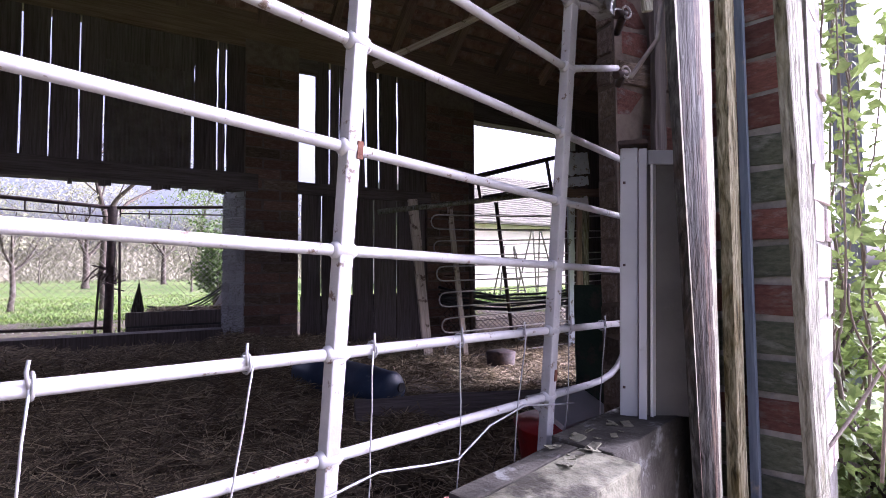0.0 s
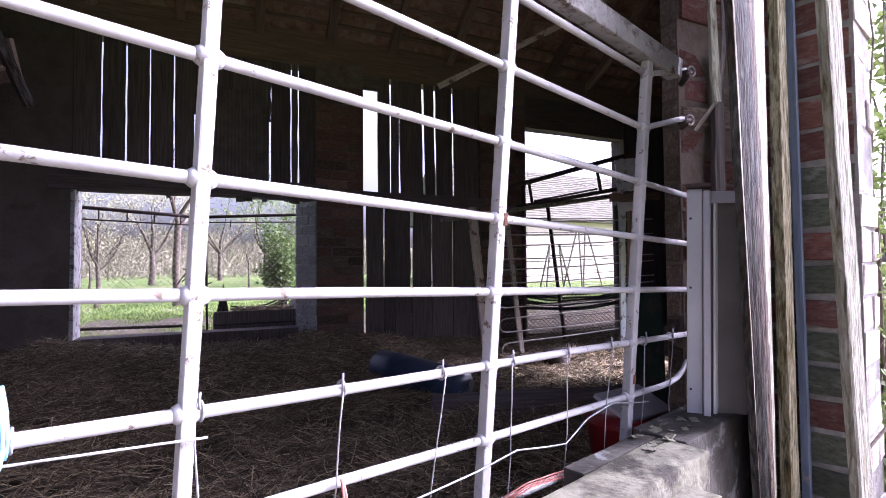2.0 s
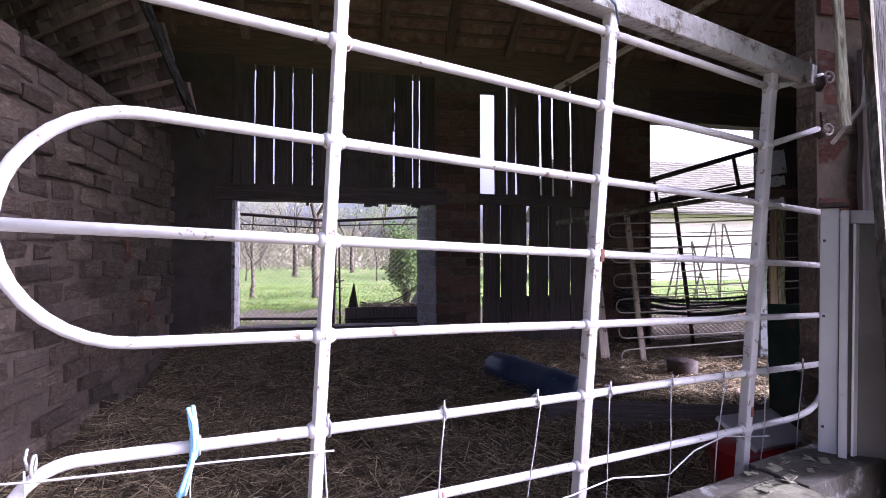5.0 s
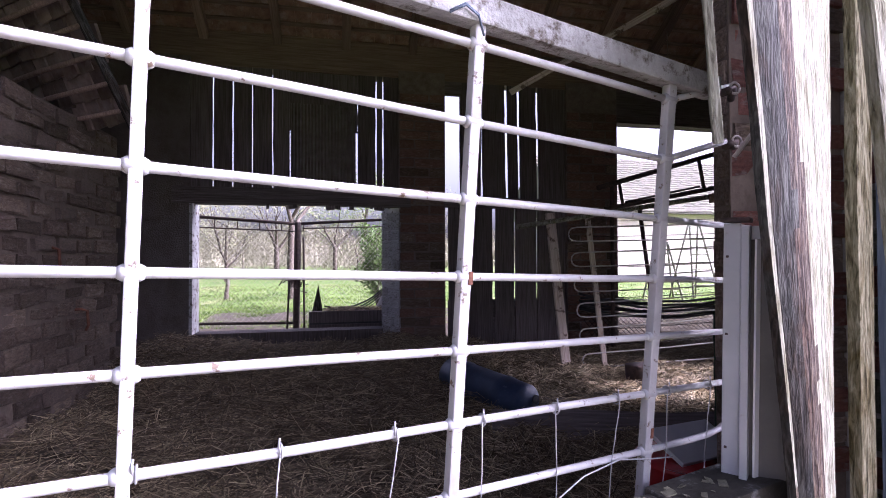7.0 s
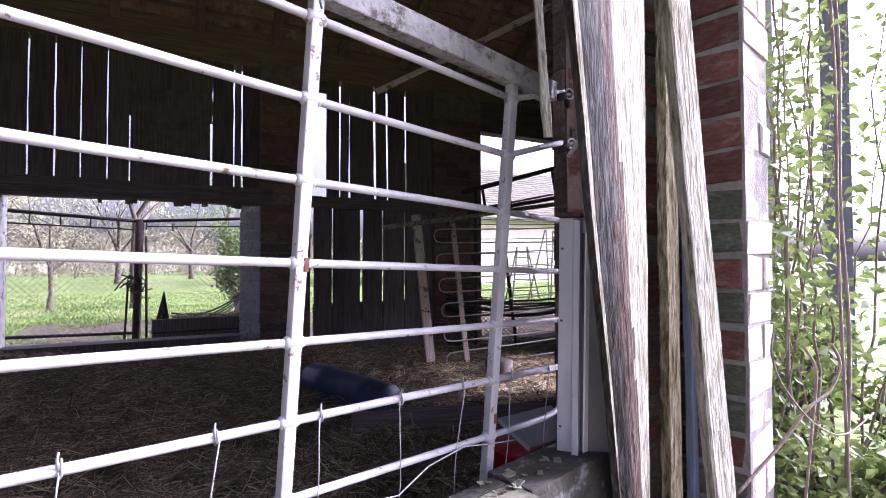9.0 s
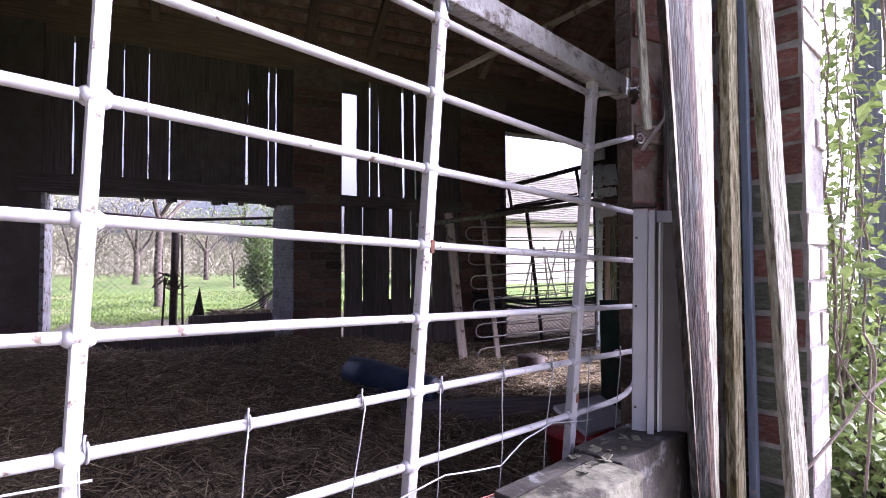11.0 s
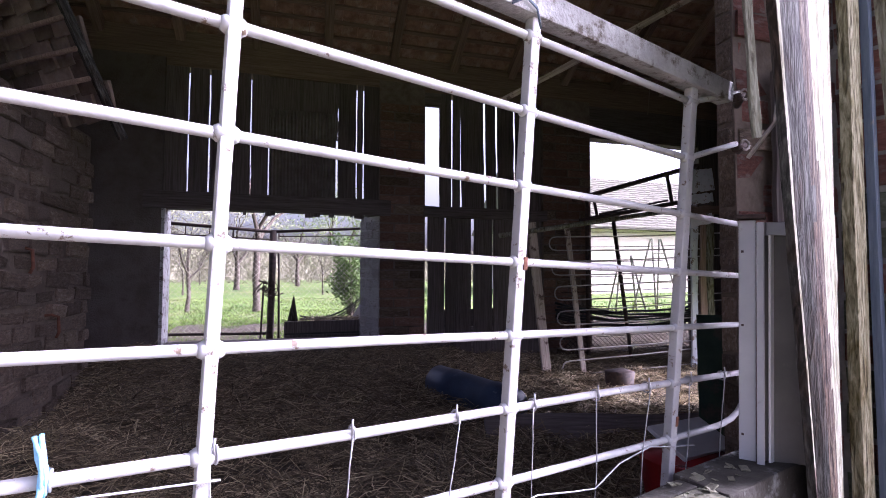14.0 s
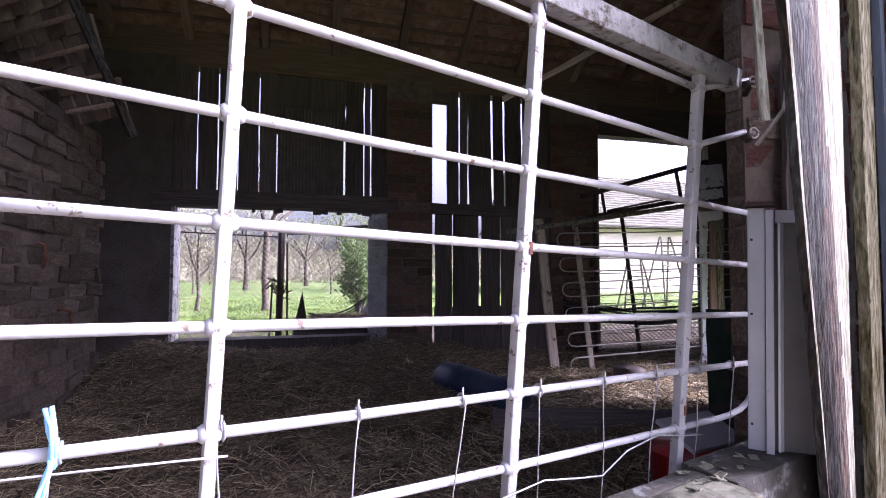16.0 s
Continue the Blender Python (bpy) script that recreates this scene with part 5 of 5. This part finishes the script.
def smooth_line(pts, n=7):
    """Points of a soft curve through pts."""
    q = [Vector(p) for p in pts]
    q = [q[0] * 2 - q[1]] + q + [q[-1] * 2 - q[-2]]
    out = []
    for a, b, d, e in zip(q, q[1:], q[2:], q[3:]):
        for k in range(n):
            t = k / n
            out.append(0.5 * (2 * b + (d - a) * t + (2 * a - 5 * b + 4 * d - e) * t * t + (3 * b - a - 3 * d + e) * t ** 3))
    return out + [q[-2]]


for pts, r in (([(1.62, 0.02, 0.42), (1.84, 0.0, 0.56), (2.02, -0.02, 0.70), (2.16, -0.03, 0.76), (2.24, -0.03, 0.86), (2.2, -0.02, 0.95)], 0.0065),
               ([(1.80, -0.02, 1.02), (1.77, -0.03, 0.94), (1.82, -0.04, 0.82), (1.98, -0.06, 0.66), (2.2, -0.06, 0.58), (2.5, -0.03, 0.62)], 0.004),
               ([(1.98, -0.02, 0.3), (2.04, -0.02, 0.6), (2.08, -0.02, 0.84), (2.02, -0.01, 0.95)], 0.006),
               ([(2.36, 0.0, 0.1), (2.33, 0.0, 0.8), (2.35, 0.02, 1.4), (2.42, 0.05, 2.1), (2.40, 0.06, 2.7)], 0.007),
               ([(2.52, 0.1, 0.1), (2.55, 0.08, 0.9), (2.50, 0.08, 1.6), (2.56, 0.1, 2.3), (2.5, 0.1, 2.9)], 0.009)):
    part("cane", tube(bmesh.new(), smooth_line(pts), r, 7), CANE, vine)
vs, fs = leaves(vine_points, 0.078, 12)
me = bpy.data.meshes.new("foliage")
me.from_pydata(vs, [], fs)
me.materials.append(IVY)
ob = new("foliage", me)
ob.parent = vine

# grey board shed with white posts past the pier
back_shed = tagged(empty("garden_shed", pose(4.5, 1.25, 0, 0, 0, -38)), "grey-blue garden shed side with white corner posts", "shed")
for k, x in enumerate((-0.72, -0.50, 0.22)):
    plank("board", 0.21, 0.03, 4.2, GREYWOOD, frame_of((x, 0.05, 0.1), (x, 0.05, 4.3), (0, -1, 0)), back_shed, seed=110 + k)
for x in (-0.90, -0.33):
    part("corner_post", box(x - 0.045, x + 0.045, -0.03, 0.04, 0.0, 4.35, 0.006), WHITE, back_shed)

# grass blades near the window and in the garden
rnd = random.Random(61)
vs, fs = [], []
for k in range(60000):
    y = 7.0 + 9.0 * rnd.random() ** 1.6
    x = rnd.uniform(-0.55 * y - 0.5, 0.25 * y) if rnd.random() < 0.75 else rnd.uniform(0.55 * y, 1.1 * y)
    c = Vector((x, y, ground_z(x, y) - 0.01))
    h = rnd.uniform(0.02, 0.06) * (1 + 0.5 * noise.noise((x, y, 0)))
    a = rnd.uniform(0, 6.28)
    w = Vector((math.cos(a), math.sin(a), 0)) * rnd.uniform(0.006, 0.016)
    lean = Vector((rnd.gauss(0, .4), rnd.gauss(0, .4), 1)) * h
    n = len(vs)
    vs += [c - w, c + w, c + lean]
    fs.append((n, n + 1, n + 2))
me = bpy.data.meshes.new("grass")
me.from_pydata(vs, [], fs)
me.materials.append(BLADE)
tagged(new("grass", me), "rough spring grass of the garden", "grass", kind="stuff")

# ---- bricks last ----
lay_bricks(w_left, (-2.27, 0.4, 0.0), (0, 1, 0), (1, 0, 0), 3.32, 2.42, lambda c, r: BRICKGREY if r.random() < 0.8 else CLAY, course=0.115, unit=0.29, joint=0.02, proud=0.02, rough=4.5, worn=True)
lay_bricks(w_p1, (0.41, YB + 0.012, 0.0), (1, 0, 0), (0, -1, 0), 0.59, 3.5, old_brick)
for r in range(16):
    for k in range(2):
        ob = new("brick", brick_mesh(LIMEFLAKE, (r + k) % 5))
        ob.parent = w_white
        u0, u1 = ((0.0, 0.22), (0.235, 0.345))[k] if r % 2 else ((0.0, 0.11), (0.125, 0.345))[k]
        ob.matrix_local = pose((u0 + u1) / 2, 0.022, (r + 0.5) * 0.12) @ Matrix.Diagonal((u1 - u0, 0.05, 0.104, 1))
lay_bricks(w_p2, (2.67, YB + 0.012, 0.0), (1, 0, 0), (0, -1, 0), 0.75, 3.36, old_brick)
# side face: moss, plus red bricks with the shade put into their colour
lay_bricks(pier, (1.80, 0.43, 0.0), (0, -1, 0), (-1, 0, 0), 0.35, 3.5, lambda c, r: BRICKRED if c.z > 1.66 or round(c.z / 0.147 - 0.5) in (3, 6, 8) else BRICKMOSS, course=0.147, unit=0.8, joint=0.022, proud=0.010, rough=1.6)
# front face: sunshine put into the pale brick colour
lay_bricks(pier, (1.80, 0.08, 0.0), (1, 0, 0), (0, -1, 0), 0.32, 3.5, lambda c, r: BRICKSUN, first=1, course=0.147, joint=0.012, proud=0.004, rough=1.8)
# deep shade behind the planks is put into this pier's dark bricks
lay_bricks(pier_in, (1.17, 0.432, 0.0), (1, 0, 0), (0, -1, 0), 0.61, 3.5, lambda c, r: BRICKRED if r.random() < 0.55 else BRICKGREY, first=1, joint=0.016, proud=0.006, rough=3.0)
lay_bricks(pier_in, (1.17, 0.52, 0.0), (0, -1, 0), (-1, 0, 0), 0.088, 3.5, lambda c, r: BRICKGREY, unit=0.128)

# from units of the plan to metres
for ob in list(scene.objects):
    if ob.parent is None and ob.type in ("MESH", "EMPTY"):
        ob.matrix_basis = Matrix.Scale(UNIT, 4) @ ob.matrix_basis
